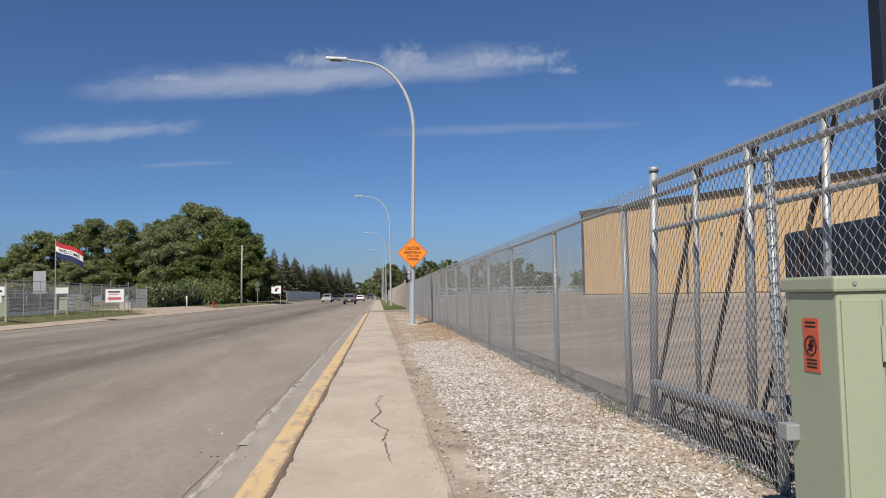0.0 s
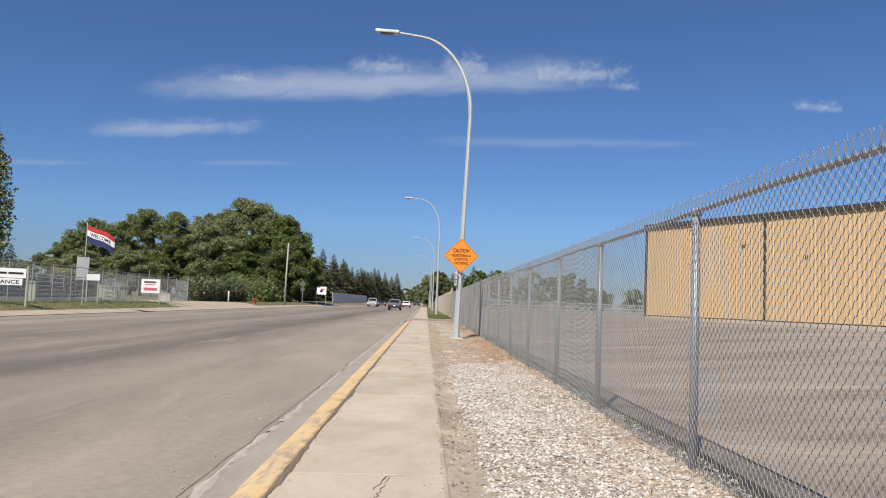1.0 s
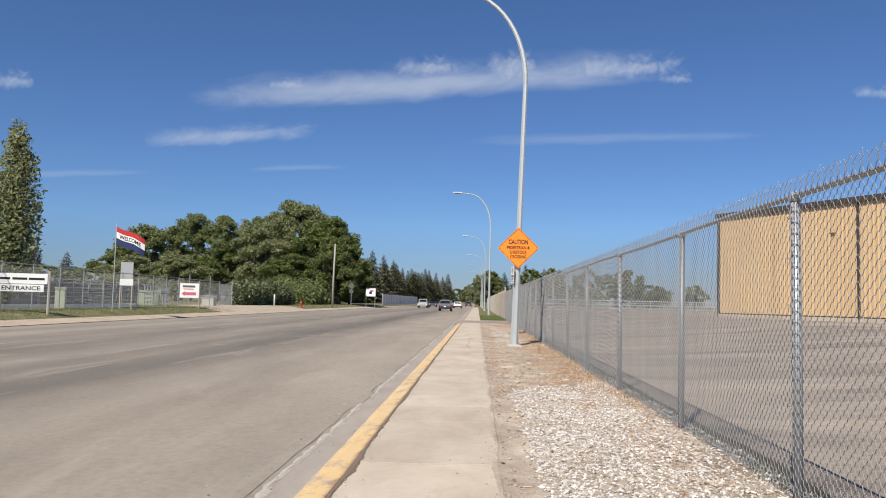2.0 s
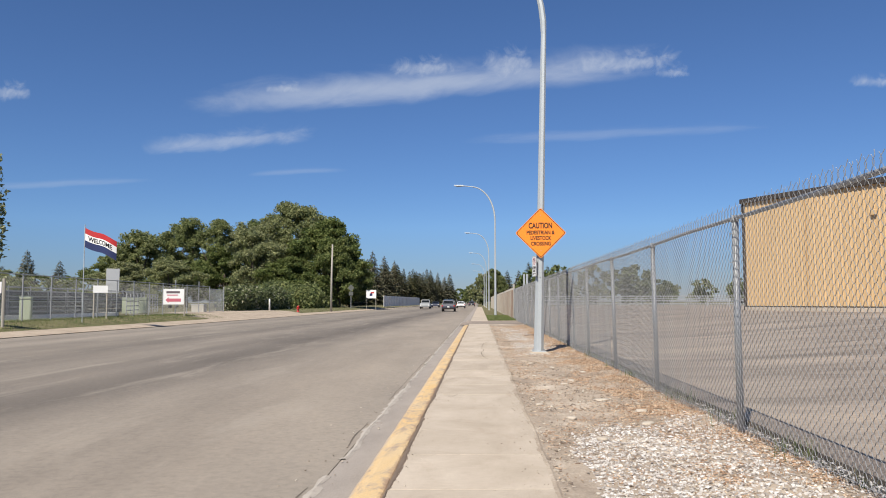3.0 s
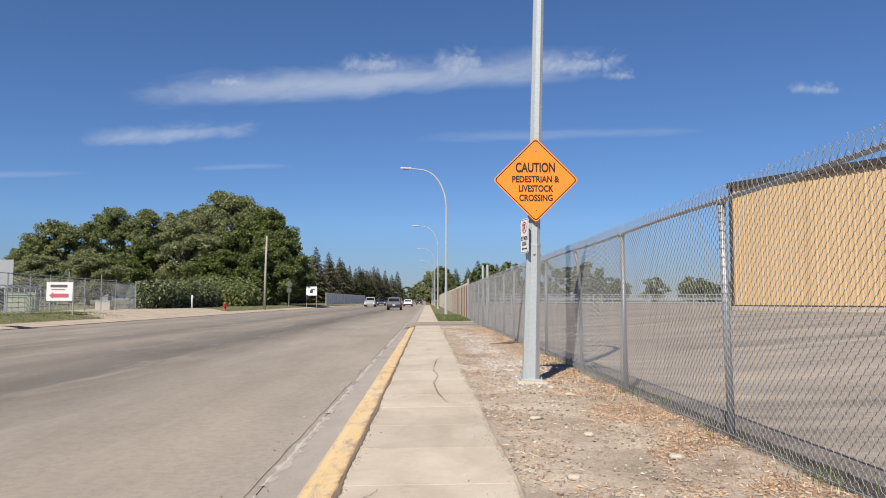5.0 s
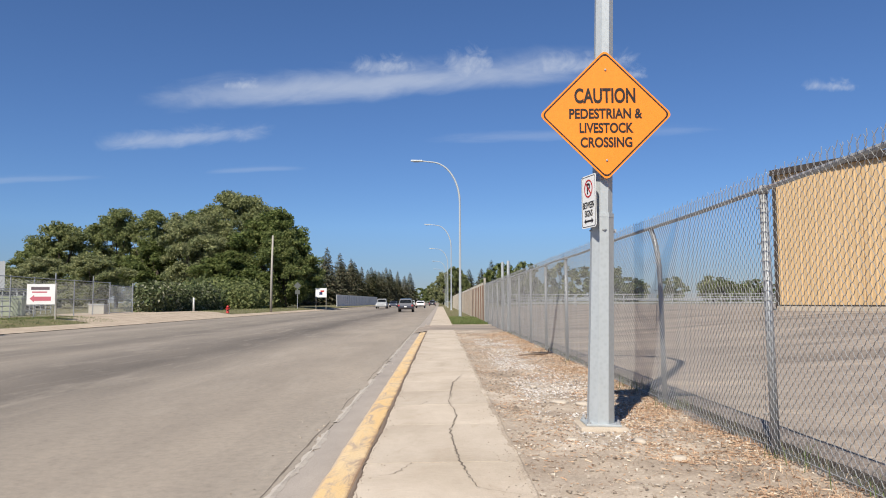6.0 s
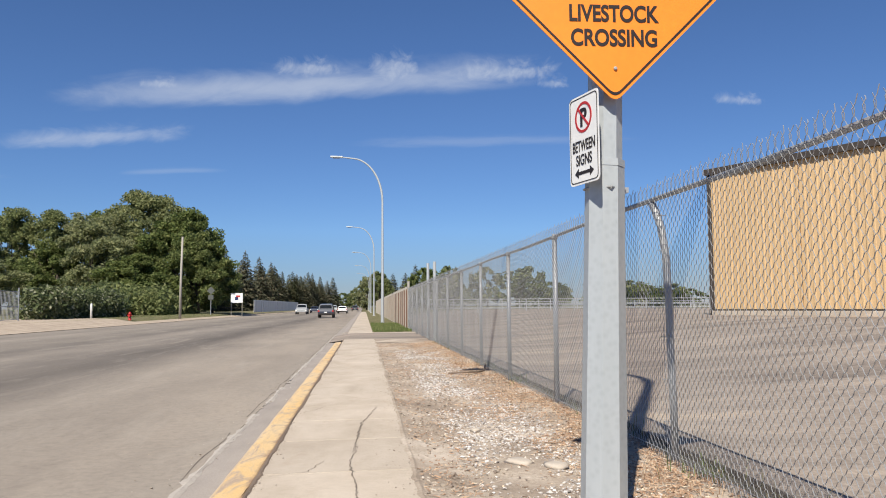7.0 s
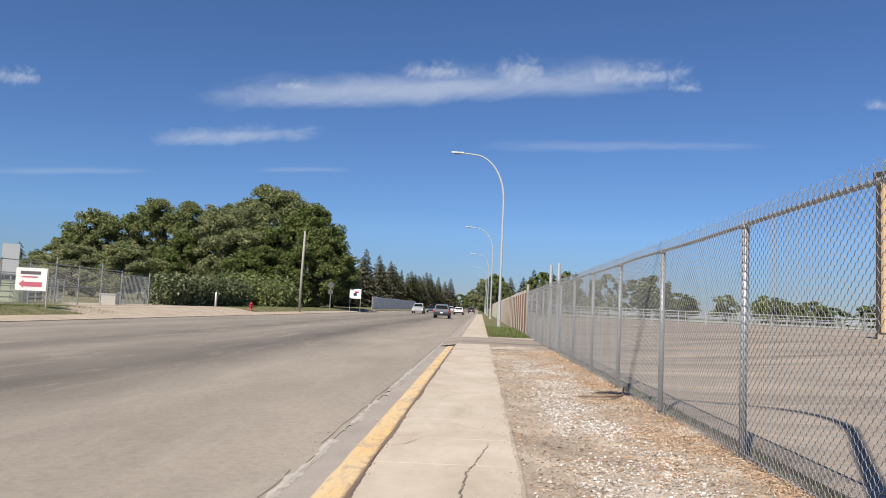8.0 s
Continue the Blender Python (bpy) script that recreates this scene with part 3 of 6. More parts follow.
# earth washed over the two edges of the sidewalk
def edge_dirt(name, x0, side, reach, floor, mat, label, seed):
    """A thin ragged tongue of earth from the line x0 to one side, over the slabs."""
    r = random.Random(seed)
    vs, fs = [], []
    count = 1500
    for i in range(count + 1):
        y = -8 + i * (56.8 / count)
        w = floor + reach * max(0.0, noise.noise((y * 0.7, seed, 0)) + 0.25) + 0.6 * reach * max(0.0, noise.noise((y * 4.1, seed, 3))) + 0.012 * r.random()
        x1 = x0 + side * w
        vs += [(x0, y, 0.0122 * x0 + (0.010 if side > 0 else -0.012)), (x0 + side * w * 0.6, y, 0.0122 * x1 + 0.008), (x1, y, 0.0122 * x1 + 0.001)]
        if i:
            a = 3 * (i - 1)
            fs += [(a, a + 1, a + 4, a + 3), (a + 1, a + 2, a + 5, a + 4)]
    tagged(put(name, data(name, vs, fs), mat), label, "trim", kind="structure")


edge_dirt("kerb_dirt", -1.152, 1, 0.045, 0.006, BEDDING, "dark gritty dirt in the joint behind the kerb", 41)
edge_dirt("verge_dirt", 0.035, -1, 0.06, 0.04, DIRT, "pinkish soil washed over the sidewalk edge", 47)

# verge of soil between the sidewalk and the fence
VX = axis((0.002, 2.02, 27))
VY = axis((-10, 46.5, 620))


def verge_z(x, y):
    return -0.022 + 0.022 * smooth(1 - x * 6) + 0.028 * smooth(x * 5) * noise.noise((x * 2.1, y * 1.9, 0.3)) + 0.015 * smooth(x * 8 + 0.3) * noise.noise((x * 9, y * 9, 1.3)) + 0.03 * smooth((x - 1.2) / 0.8)


vv = [(x, y, verge_z(x, y)) for y in VY for x in VX]
k = len(VX)
me = data("verge", vv, [(j * k + i, j * k + i + 1, (j + 1) * k + i + 1, (j + 1) * k + i) for j in range(len(VY) - 1) for i in range(k - 1)])
me.polygons.foreach_set("use_smooth", [True] * len(me.polygons))
tagged(put("verge", me, DIRT), "dry trampled brown soil strip beside the sidewalk", "verge", kind="structure")
me = data("verge_far", [(x, y, -0.02) for y in (46.5, 49, 57, 70, 200) for x in (0.003, 2.15)], [(0, 1, 3, 2), (2, 3, 5, 4), (4, 5, 7, 6), (6, 7, 9, 8)])
tagged(put("verge_far", me, [DIRT, GRASS]), "dirt and grass strip along the board fence", "verge", kind="structure")
me.polygons.foreach_set("material_index", [0, 0, 1, 1])


# ---- loose stones, straw and grass ----
OCT = [(1, 0, 0), (-1, 0, 0), (0, 1, 0), (0, -1, 0), (0, 0, 1), (0, 0, -1)]
OCF = [(0, 2, 4), (2, 1, 4), (1, 3, 4), (3, 0, 4), (2, 0, 5), (1, 2, 5), (3, 1, 5), (0, 3, 5)]


def scatter_stones(name, places, lo, hi, mat, label, flat=0.6):
    r = np.random.RandomState(len(places))
    n = len(places)
    unit = np.array(OCT, float)
    p = np.repeat(unit[None], n, 0) * r.uniform(0.65, 1.25, (n, 6, 1)) + r.uniform(-0.25, 0.25, (n, 6, 3))
    size = lo + (hi - lo) * r.rand(n) ** 2.2
    p *= size[:, None, None] * r.uniform(0.7, 1.2, (n, 1, 3))
    q = r.normal(size=(n, 4))
    q /= np.linalg.norm(q, axis=1)[:, None]
    w, x, y, z = q.T
    rot = np.stack([np.stack([1 - 2 * (y * y + z * z), 2 * (x * y - z * w), 2 * (x * z + y * w)], 1),
                    np.stack([2 * (x * y + z * w), 1 - 2 * (x * x + z * z), 2 * (y * z - x * w)], 1),
                    np.stack([2 * (x * z - y * w), 2 * (y * z + x * w), 1 - 2 * (x * x + y * y)], 1)], 1)
    p = np.einsum("nij,nkj->nki", rot, p)
    p[:, :, 2] *= flat
    p += np.array(places)[:, None, :] + np.array([0, 0, 1]) * (size * 0.25)[:, None, None]
    f = (np.arange(n)[:, None, None] * 6 + np.array(OCF)[None]).reshape(-1, 3)
    me = data(name, p.reshape(-1, 3).tolist(), f.tolist())
    return tagged(put(name, me, mat), label, "gravel", kind="stuff")


def spots(count, x0, x1, y0, y1, dens, seed):
    r = random.Random(seed)
    out = []
    while len(out) < count:
        x, y = r.uniform(x0, x1), r.uniform(y0, y1)
        if r.random() < dens(x, y):
            out.append((x, y, verge_z(x, y)))
    return out


def bed(x, y):
    edge = 0.24 + 0.12 * noise.noise((y * 0.9, 5, 0)) + 0.05 * noise.noise((y * 4, 7, 0))
    end = 13.25 + 1.0 * x + 0.7 * noise.noise((x * 2, 2, 0)) + 0.4 * noise.noise((x * 7, 1, 0))
    return smooth((x - edge) / 0.12) * smooth((end - y) / 0.7) * (1.0 if x < 1.75 else 0.45)


def bed_far(x, y):
    core = noise.noise((x * 1.1, y * 0.55, 8)) + 0.35
    return smooth(core * 2.2) * smooth((y - 23.5) / 2.5) * smooth((43 - y) / 4) * smooth((x - 0.3) / 0.3) * smooth((1.65 - x) / 0.4)


scatter_stones("gravel_bed", spots(50000, 0.1, 2.15, -4.5, 16.0, bed, 1), 0.009, 0.023, STONES, "bed of pale cream crushed stone beside the fence")
scatter_stones("gravel_patch", spots(11500, 0.2, 1.8, 23, 44, bed_far, 2), 0.008, 0.023, STONES, "thin patch of pale crushed stone on bare soil")
scatter_stones("pebbles", spots(24000, 0.02, 1.95, -4.5, 46, lambda x, y: 0.25 + 0.75 * smooth(noise.noise((x * 1.6, y * 0.8, 4)) * 2 + 0.4), 3), 0.005, 0.024, PEBBLES, "scattered mixed brown and grey pebbles on the soil")
scatter_stones("road_grit", [(x, y, -0.125) for x, y, _ in spots(900, -2.6, -1.4, -4, 44, lambda x, y: math.exp(-abs(x + 1.85) / 0.22), 5)], 0.004, 0.014, PEBBLES, "loose grit swept to the road edge")


r21 = random.Random(21)
edge_grit = []
while len(edge_grit) < 5200:
    x, y = (-1.14 + r21.expovariate(26), r21.uniform(-4, 48)) if r21.random() < 0.4 else (0.01 - r21.expovariate(11), r21.uniform(-4, 48))
    if -1.14 < x < 0.01:
        edge_grit.append((x, y, 0.0122 * x + 0.002))
scatter_stones("sidewalk_grit", edge_grit, 0.002, 0.009, PEBBLES, "fine brown grit along the sidewalk edges")


def blades(name, places, lo, hi, width, lean, mat, label, category):
    r = random.Random(len(places))
    vs, fs = [], []
    for x, y, z in places:
        h, a = r.uniform(lo, hi), r.uniform(0, 2 * math.pi)
        l = (1 - r.random() ** 2 * 0.8) * lean
        dx, dy = math.cos(a) * h * l, math.sin(a) * h * l
        px, py = -math.sin(a) * width, math.cos(a) * width
        top = h * math.sqrt(max(0.006, 1 - min(0.994, l * l)))
        b = len(vs)
        vs += [(x - px, y - py, z), (x + px, y + py, z), (x + dx * 0.5 + px * 0.7, y + dy * 0.5 + py * 0.7, z + top * 0.65),
               (x + dx * 0.5 - px * 0.7, y + dy * 0.5 - py * 0.7, z + top * 0.65), (x + dx, y + dy, z + top)]
        fs += [(b, b + 1, b + 2, b + 3), (b + 3, b + 2, b + 4)]
    return tagged(put(name, data(name, vs, fs), mat), label, category, kind="stuff")


def along_fence(x, y):
    return math.exp(-((x - 1.72) / 0.24) ** 2) * (0.25 + 0.75 * smooth(noise.noise((1.0, y * 0.7, 3)) * 2 + 0.6)) * (1 if y > 11.5 else 0.25)


blades("dry_straw", spots(7000, 0.7, 2.3, -4, 46, along_fence, 6), 0.025, 0.085, 0.003, 0.996, STRAW, "flattened orange dry straw along the fence foot", "dry grass")


def litter(name, places, mat, label):
    """Flat dry flakes and stalks that lie on the soil."""
    r = random.Random(55)
    vs, fs = [], []
    for x, y, z in places:
        l, w, a = 0.005 + 0.024 * r.random() ** 2.2, 0.0016 + 0.0036 * r.random(), r.uniform(0, math.pi)
        ca, sa, t1, t2 = math.cos(a), math.sin(a), r.uniform(-0.006, 0.008), r.uniform(-0.004, 0.012)
        b = len(vs)
        z += 0.006
        vs += [(x - ca * l - sa * w, y - sa * l + ca * w, z + t1), (x - ca * l + sa * w, y - sa * l - ca * w, z), (x + ca * l + sa * w, y + sa * l - ca * w, z + t2), (x + ca * l - sa * w, y + sa * l + ca * w, z + 0.004)]
        fs.append((b, b + 1, b + 2, b + 3))
    return tagged(put(name, data(name, vs, fs), mat), label, "dry litter", kind="stuff")


litter("dry_litter", spots(62000, 0.02, 2.0, -4, 46, lambda x, y: (0.16 + 0.84 * smooth((x - 0.85) / 0.6)) * (0.15 + 0.85 * smooth(noise.noise((x * 1.7, y * 0.9, 21)) * 2.4 + 0.45)) * (1 if y > 11.5 else 0.2), 16), STRAW, "pinkish tan dry flakes and stalks littering the soil")
blades("weeds", spots(600, 1.3, 2.2, -4, 46, lambda x, y: math.exp(-((x - 2.0) / 0.15) ** 2) * smooth(noise.noise((1.0, y * 1.1, 13)) * 3), 7), 0.08, 0.24, 0.003, 0.6, TUFT, "thin green weeds growing through the fence foot", "weeds")
r8 = random.Random(8)
blades("grass_patch", [(r8.uniform(0.05, 1.9) ** 1.0, 57 + 17 * r8.random() ** 1.3, -0.02) for _ in range(9000)], 0.06, 0.18, 0.008, 0.6, TUFT, "mown green grass round the lamp pole foot", "grass")


def flat_stone(x, y, sx, sy, seed):
    r = random.Random(seed)
    bm = bmesh.new()
    bmesh.ops.create_icosphere(bm, subdivisions=2, radius=1)
    for v in bm.verts:
        n = 0.95 + 0.5 * noise.noise(v.co * 1.9 + Vector((seed * 3.1, 0, 0)))
        v.co = Vector((v.co.x * sx * n, v.co.y * sy * n, max(-0.03, min(0.6, v.co.z)) * 0.045))
    for f in bm.faces:
        f.smooth = True
    ob = part("stone", bm, STONE1)
    ob.matrix_basis = pose(x, y, verge_z(x, y) + 0.002, 0, 0, r.uniform(0, 180))
    return tagged(ob, "flat pale limestone piece lying half-buried in soil", "stone", "stones in the verge")


STONE1 = grained("pale_limestone", (0.38, 0.325, 0.265), (0.56, 0.49, 0.41), fine=50, coarse=5, rough=0.9, relief=0.5)
for i, (x, y, sx, sy) in enumerate(((1.04, 16.0, 0.13, 0.09), (1.33, 14.96, 0.08, 0.06), (0.47, 14.4, 0.07, 0.06), (1.23, 14.15, 0.1, 0.06), (0.83, 26.7, 0.13, 0.1), (1.07, 26.5, 0.1, 0.12),
                                    (0.21, 15.5, 0.07, 0.05), (0.75, 17.6, 0.07, 0.05), (0.95, 18.4, 0.08, 0.06), (0.6, 13.2, 0.08, 0.05), (0.85, 20.6, 0.06, 0.05), (0.4, 19.0, 0.05, 0.05),
                                    (0.55, 24.3, 0.07, 0.06), (0.5, 21.5, 0.07, 0.05), (1.3, 19.6, 0.07, 0.05), (0.7, 28.2, 0.06, 0.05), (1.1, 24.2, 0.1, 0.05), (1.25, 23.6, 0.07, 0.06))):
    flat_stone(x, y, sx, sy, i + 1)

# weedy strip behind the fence and the broken edge of the yard's asphalt
sv, sf, ev, ef = [], [], [], []
r12 = random.Random(12)
n = 320
for i in range(n + 1):
    y = -14 + i * 0.2
    e = 2.30 + 0.06 * noise.noise((y * 0.5, 2, 5)) + 0.03 * noise.noise((y * 2.3, 4, 5)) + 0.015 * r12.random()
    w = 0.018 + 0.02 * r12.random() + 0.02 * noise.noise((y * 0.9, 8, 1))
    w = max(0.008, w)
    sv += [(2.0, y, verge_z(2.0, y) + 0.004), (e, y, ground_z(e, y) + 0.006)]
    ev += [(e - w, y, ground_z(e, y) + 0.004), (e, y, ground_z(e, y) + 0.05), (e + w, y, ground_z(e, y) + 0.047), (e + w + 0.9, y, ground_z(e + w + 0.9, y) + 0.004)]
    if i:
        a = 2 * (i - 1)
        sf.append((a, a + 1, a + 3, a + 2))
        a = 4 * (i - 1)
        ef += [(a + k, a + k + 1, a + k + 5, a + k + 4) for k in range(3)]
strip = put("fence_strip", data("fence_strip", sv, sf), WEEDY)
tagged(strip, "dim weedy soil strip behind the fence foot", "ground", kind="structure")
me = data("yard_edge", ev, ef)
ledge = put("yard_edge", me, [BROKEN, YARD])
me.polygons.foreach_set("material_index", [1 if k % 3 == 2 else 0 for k in range(len(ef))])
tagged(ledge, "dark broken edge of the yard asphalt", "trim", kind="structure")
blades("fence_weeds", [(2.0 + 0.28 * r12.random(), -4 + 50 * r12.random(), -0.055) for _ in range(6000)], 0.03, 0.13, 0.0022, 0.85, DRYWEED, "short dry grey-green weeds behind the fence", "weeds")

# ---- chain-link fence ----
FX = 1.96
POSTS = [-8.1, -4.9, -1.7, 1.01, 3.9, 7.2, 10.05, 13.5, 16.96, 20.28, 23.6, 26.47, 29.88, 32.88, 35.8, 38.8, 41.9, 45.0, 48.1, 51.2, 54.3, 57.4, 60.4]
fence = base("chain_link_fence", FX, 0, 0, "galvanised chain-link fence with twisted wire barbs on top", "fence")
H = 2.05


def link_mesh(length, height, pitch, step, wire, spikes=True, sides=3, curved=False):
    """Woven wire: zigzag wires side by side, hooked at every bend, with twisted ends above."""
    vs, fs = [], []
    count = int(round(length / pitch))
    rows = int(height / step)
    pr = length / count
    ang = [2 * math.pi * a / sides for a in range(sides)]
    for c in range(count):
        b0 = len(vs)
        path = []
        for s in range(rows + 1):
            side = (s + c) % 2
            y = c * pr + (pr * 1.05 if side else -pr * 0.05)
            x = 0.0035 if side else -0.0035
            z = 0.03 + s * step
            into = -pr * 0.24 if side else pr * 0.24
            if curved and s:
                path.append((x, y + into, z - step * 0.17))
            path.append((x, y, z))
            if curved and s < rows:
                path.append((x, y + into, z + step * 0.17))
        if spikes:
            x, y, z = path[-1]
            path += [(x * 2, y + 0.004, z + 0.035), (-x * 2, y - 0.004, z + 0.065), (-x * 4, y - 0.014 * (1 if c % 3 else -1), z + 0.085 + 0.012 * (c % 4))] if c % 2 == 0 else [(x, y - 0.004, z + 0.035), (-x, y + 0.012, z + 0.075)]
        for x, y, z in path:
            for a in ang:
                vs.append((x + wire * math.cos(a), y + wire * math.sin(a) * 0.9, z + wire * math.sin(a) * 0.5))
        for s in range(len(path) - 1):
            p, q = b0 + s * sides, b0 + (s + 1) * sides
            fs += [(p + a, p + (a + 1) % sides, q + (a + 1) % sides, q + a) for a in range(sides)]
    return data("wire_mesh", vs, fs)


def strained(me, bulge, seed):
    """A copy of a wire panel, bulged a little out of its plane."""
    m2 = me.copy()
    n = len(m2.vertices)
    co = np.empty(n * 3)
    m2.vertices.foreach_get("co", co)
    co = co.reshape(n, 3)
    t = co[:, 1] / co[:, 1].max()
    h = np.clip(co[:, 2] / 2.0, 0, 1)
    co[:, 0] += bulge * np.sin(np.pi * t) * (1 - h) ** 1.3 + 0.012 * np.sin(5 * t + seed) * (1 - h)
    m2.vertices.foreach_set("co", co.ravel())
    m2.update()
    return m2


near_panel = link_mesh(3.2, 2.06, 0.042, 0.038, 0.0028, True, 3, True)
near_panel.materials.append(WIRE)
shapes = [strained(near_panel, b, i) for i, b in enumerate((0.02, -0.03, 0.05))]
far_panel = link_mesh(3.2, 2.06, 0.042, 0.038, 0.0021, True, 3)
far_panel.materials.append(WIRE)
post_me = None
for i, (a, b) in enumerate(zip(POSTS, POSTS[1:])):
    ob = new("wire_mesh", shapes[i % 3] if a > -5 and b < 30 else far_panel)
    ob.parent = fence
    ob.matrix_basis = Matrix.Translation((-0.035, a, 0)) @ Matrix.Diagonal((1, (b - a) / 3.2, 1, 1))
    sag = 0.012 if i % 2 else -0.008
    bars("top_rail", [[(0, a, H), (0, (a + b) / 2, H + sag), (0, b, H)]], 0.021, GALV, fence, 8)
    if b < 46:
        bars("tension_wire", [[(-0.03, a, 0.075), (-0.03, (a + b) / 2, 0.06), (-0.03, b, 0.075)]], 0.003, WIRE, fence, 4)
for i, y in enumerate(POSTS):
    lean = 0.02 * math.sin(i * 2.3)
    bm = bmesh.new()
    if abs(y - 26.47) < 0.01:
        # struck post, its head bent over
        tube(bm, [(0.07, y + 0.09, -0.1), (0.06, y + 0.09, 0.6), (0.05, y + 0.09, 1.25), (0.04, y + 0.10, 1.6), (0.02, y + 0.13, 1.82), (0.0, y + 0.18, 1.95), (0.0, y + 0.26, 2.03)], 0.030, 10)
    else:
        tube(bm, [(0.05 if 20 < y < 21 else 0.025 if 16 < y < 24 else 0.0, y + lean, -0.1), (0.0, y, H - 0.03)], 0.0325, 12)
        tube(bm, [(0, y, H - 0.035), (0, y, H - 0.01), (0, y, H + 0.03)], [0.040, 0.040, 0.027], 10)
    post = part("post", bm, GALV, fence, "bent galvanised post" if abs(y - 26.47) < 0.01 else "")
    if -3 < y < 46:
        for z in (0.3, 0.62, 0.95, 1.3, 1.62, 1.9):
            bm = bmesh.new()
            tube(bm, [(-0.045, y - 0.03, z), (-0.05, y + 0.0, z + 0.008), (-0.045, y + 0.03, z), (0.03, y + 0.04, z)], 0.003, 4)
            part("tie_wire", bm, WIRE, post)

# ---- lamp poles ----
def lamp_pole(x, y, detail):
    th = base("street_lamp", x, y, 0, "tall galvanised octagonal street lamp with curved arm over the road", "street lamp", "street lamps along the sidewalk")
    bm = bmesh.new()
    tube(bm, [(0, 0, 0.02), (0, 0, 0.9), (0, 0, 2.0), (0.0, 0, 2.02)], [0.131, 0.121, 0.111, 0.109], 8, math.pi / 8)
    part("lower_shaft", bm, POLE, th)
    arc = [(0, 0, 2.0), (0, 0, 4.5), (0, 0, 7.0), (0, 0, 8.1)]
    for i in range(1, 13):
        a = math.radians(86) * i / 12
        arc.append((-2.15 * (1 - math.cos(a)), 0, 8.1 + 2.92 * math.sin(a)))
    arc.append((-2.85, 0, 11.1))
    rad = [0.099 - 0.055 * i / (len(arc) - 1) for i in range(len(arc))]
    rad[1], rad[2], rad[3] = 0.089, 0.078, 0.072
    bm = bmesh.new()
    tube(bm, arc, rad, 8, math.pi / 8)
    part("curved_shaft", bm, POLE, th)
    bm = bmesh.new()
    box(bm, -3.72, -2.82, -0.13, 0.13, 11.05, 11.17, 0.04)
    for v in bm.verts:
        if v.co.x < -3.4:
            v.co.y *= 0.6
            v.co.z += 0.02
    head = part("lamp_head", bm, POLE, th)
    boxes("lens", [(-3.52, -3.05, -0.10, 0.10, 11.025, 11.052)], GLASS, head, 0.01)
    bm = bmesh.new()
    tube(bm, [(0, 0, 1.985), (0, 0, 2.025)], [0.114, 0.112], 8, math.pi / 8)
    part("collar", bm, POLE, th)
    bm = bmesh.new()
    box(bm, -0.165, 0.165, -0.165, 0.165, 0.006, 0.026, 0.006)
    part("base_plate", bm, POLE, th)
    bm = bmesh.new()
    box(bm, -0.23, 0.23, -0.23, 0.23, -0.2, 0.006, 0.03)
    part("footing", bm, CONCRETE, th, "pale concrete footing")
    if detail:
        for bx, by in ((-0.138, -0.138), (0.138, -0.138), (-0.138, 0.138), (0.138, 0.138)):
            bm = bmesh.new()
            tube(bm, [(bx, by, 0.02), (bx, by, 0.044), (bx, by, 0.045), (bx, by, 0.07)], [0.022, 0.022, 0.011, 0.011], 6)
            part("bolt", bm, GALV, th)
        bm = bmesh.new()
        tube(bm, [(-0.115, -0.02, 1.86), (0.0, -0.12, 1.86), (0.115, -0.02, 1.86), (0.115, 0.03, 1.86), (0, 0.12, 1.86), (-0.115, 0.03, 1.86), (-0.115, -0.02, 1.86)], 0.006, 6)
        box(bm, 0.105, 0.135, -0.02, 0.02, 1.845, 1.875)
        part("band_clamp", bm, GALV, th, "thin steel strap round the pole")
    return th


near_lamp = lamp_pole(0.942, 25.0, True)
near_lamp.matrix_basis = pose(0.942, 25.0, 0, 0, 1.5, 0)
far_lamp = lamp_pole(0.9, 74.0, False)
far_lamp.scale = (1, 1, 1.07)
for yy in (121.0, 168.0, 215.0, 262.0):
    copy_thing(far_lamp, pose(0.9, yy, 0)).scale = (1, 1, 1.07)

# ---- signs on the pole ----
caution = base("caution_sign", 1.012, 24.845, 2.965, "orange diamond caution sign with black lettering on the lamp pole", "traffic sign", rz=-1.5)
D = 0.638
dia = rounded([(0, D), (-D, 0), (0, -D), (D, 0)], 0.055)
bm = bmesh.new()
outline(bm, dia, -0.003, 0.003)
part("sign_plate", bm, ORANGE, caution)
bm = bmesh.new()
frame_shape(bm, [(x * 0.965, z * 0.965) for x, z in dia], [(x * 0.938, z * 0.938) for x, z in dia], -0.0055, -0.0032)
part("border", bm, BLACK, caution, "thin black border line")
words("lettering", "CAUTION", 0.585, 0.148, -0.005, -0.005, 0.187, BLACK, caution, 0.028)
words("lettering", "PEDESTRIAN &", 0.70, 0.10, 0.0, -0.005, 0.012, BLACK, caution, 0.028)
words("lettering", "LIVESTOCK", 0.515, 0.10, 0.005, -0.005, -0.128, BLACK, caution, 0.028)
words("lettering", "CROSSING", 0.495, 0.10, 0.002, -0.005, -0.268, BLACK, caution, 0.028)
for z in (0.44, -0.445):
    bm = bmesh.new()
    tube(bm, [(0.004, -0.003, z), (0.004, -0.010, z), (0.004, -0.014, z)], [0.011, 0.011, 0.006], 8)
    part("bolt", bm, GALV, caution)
    boxes("bracket", [(-0.05, 0.05, 0.004, 0.075, z - 0.02, z + 0.02)], GALV, caution, 0.003)

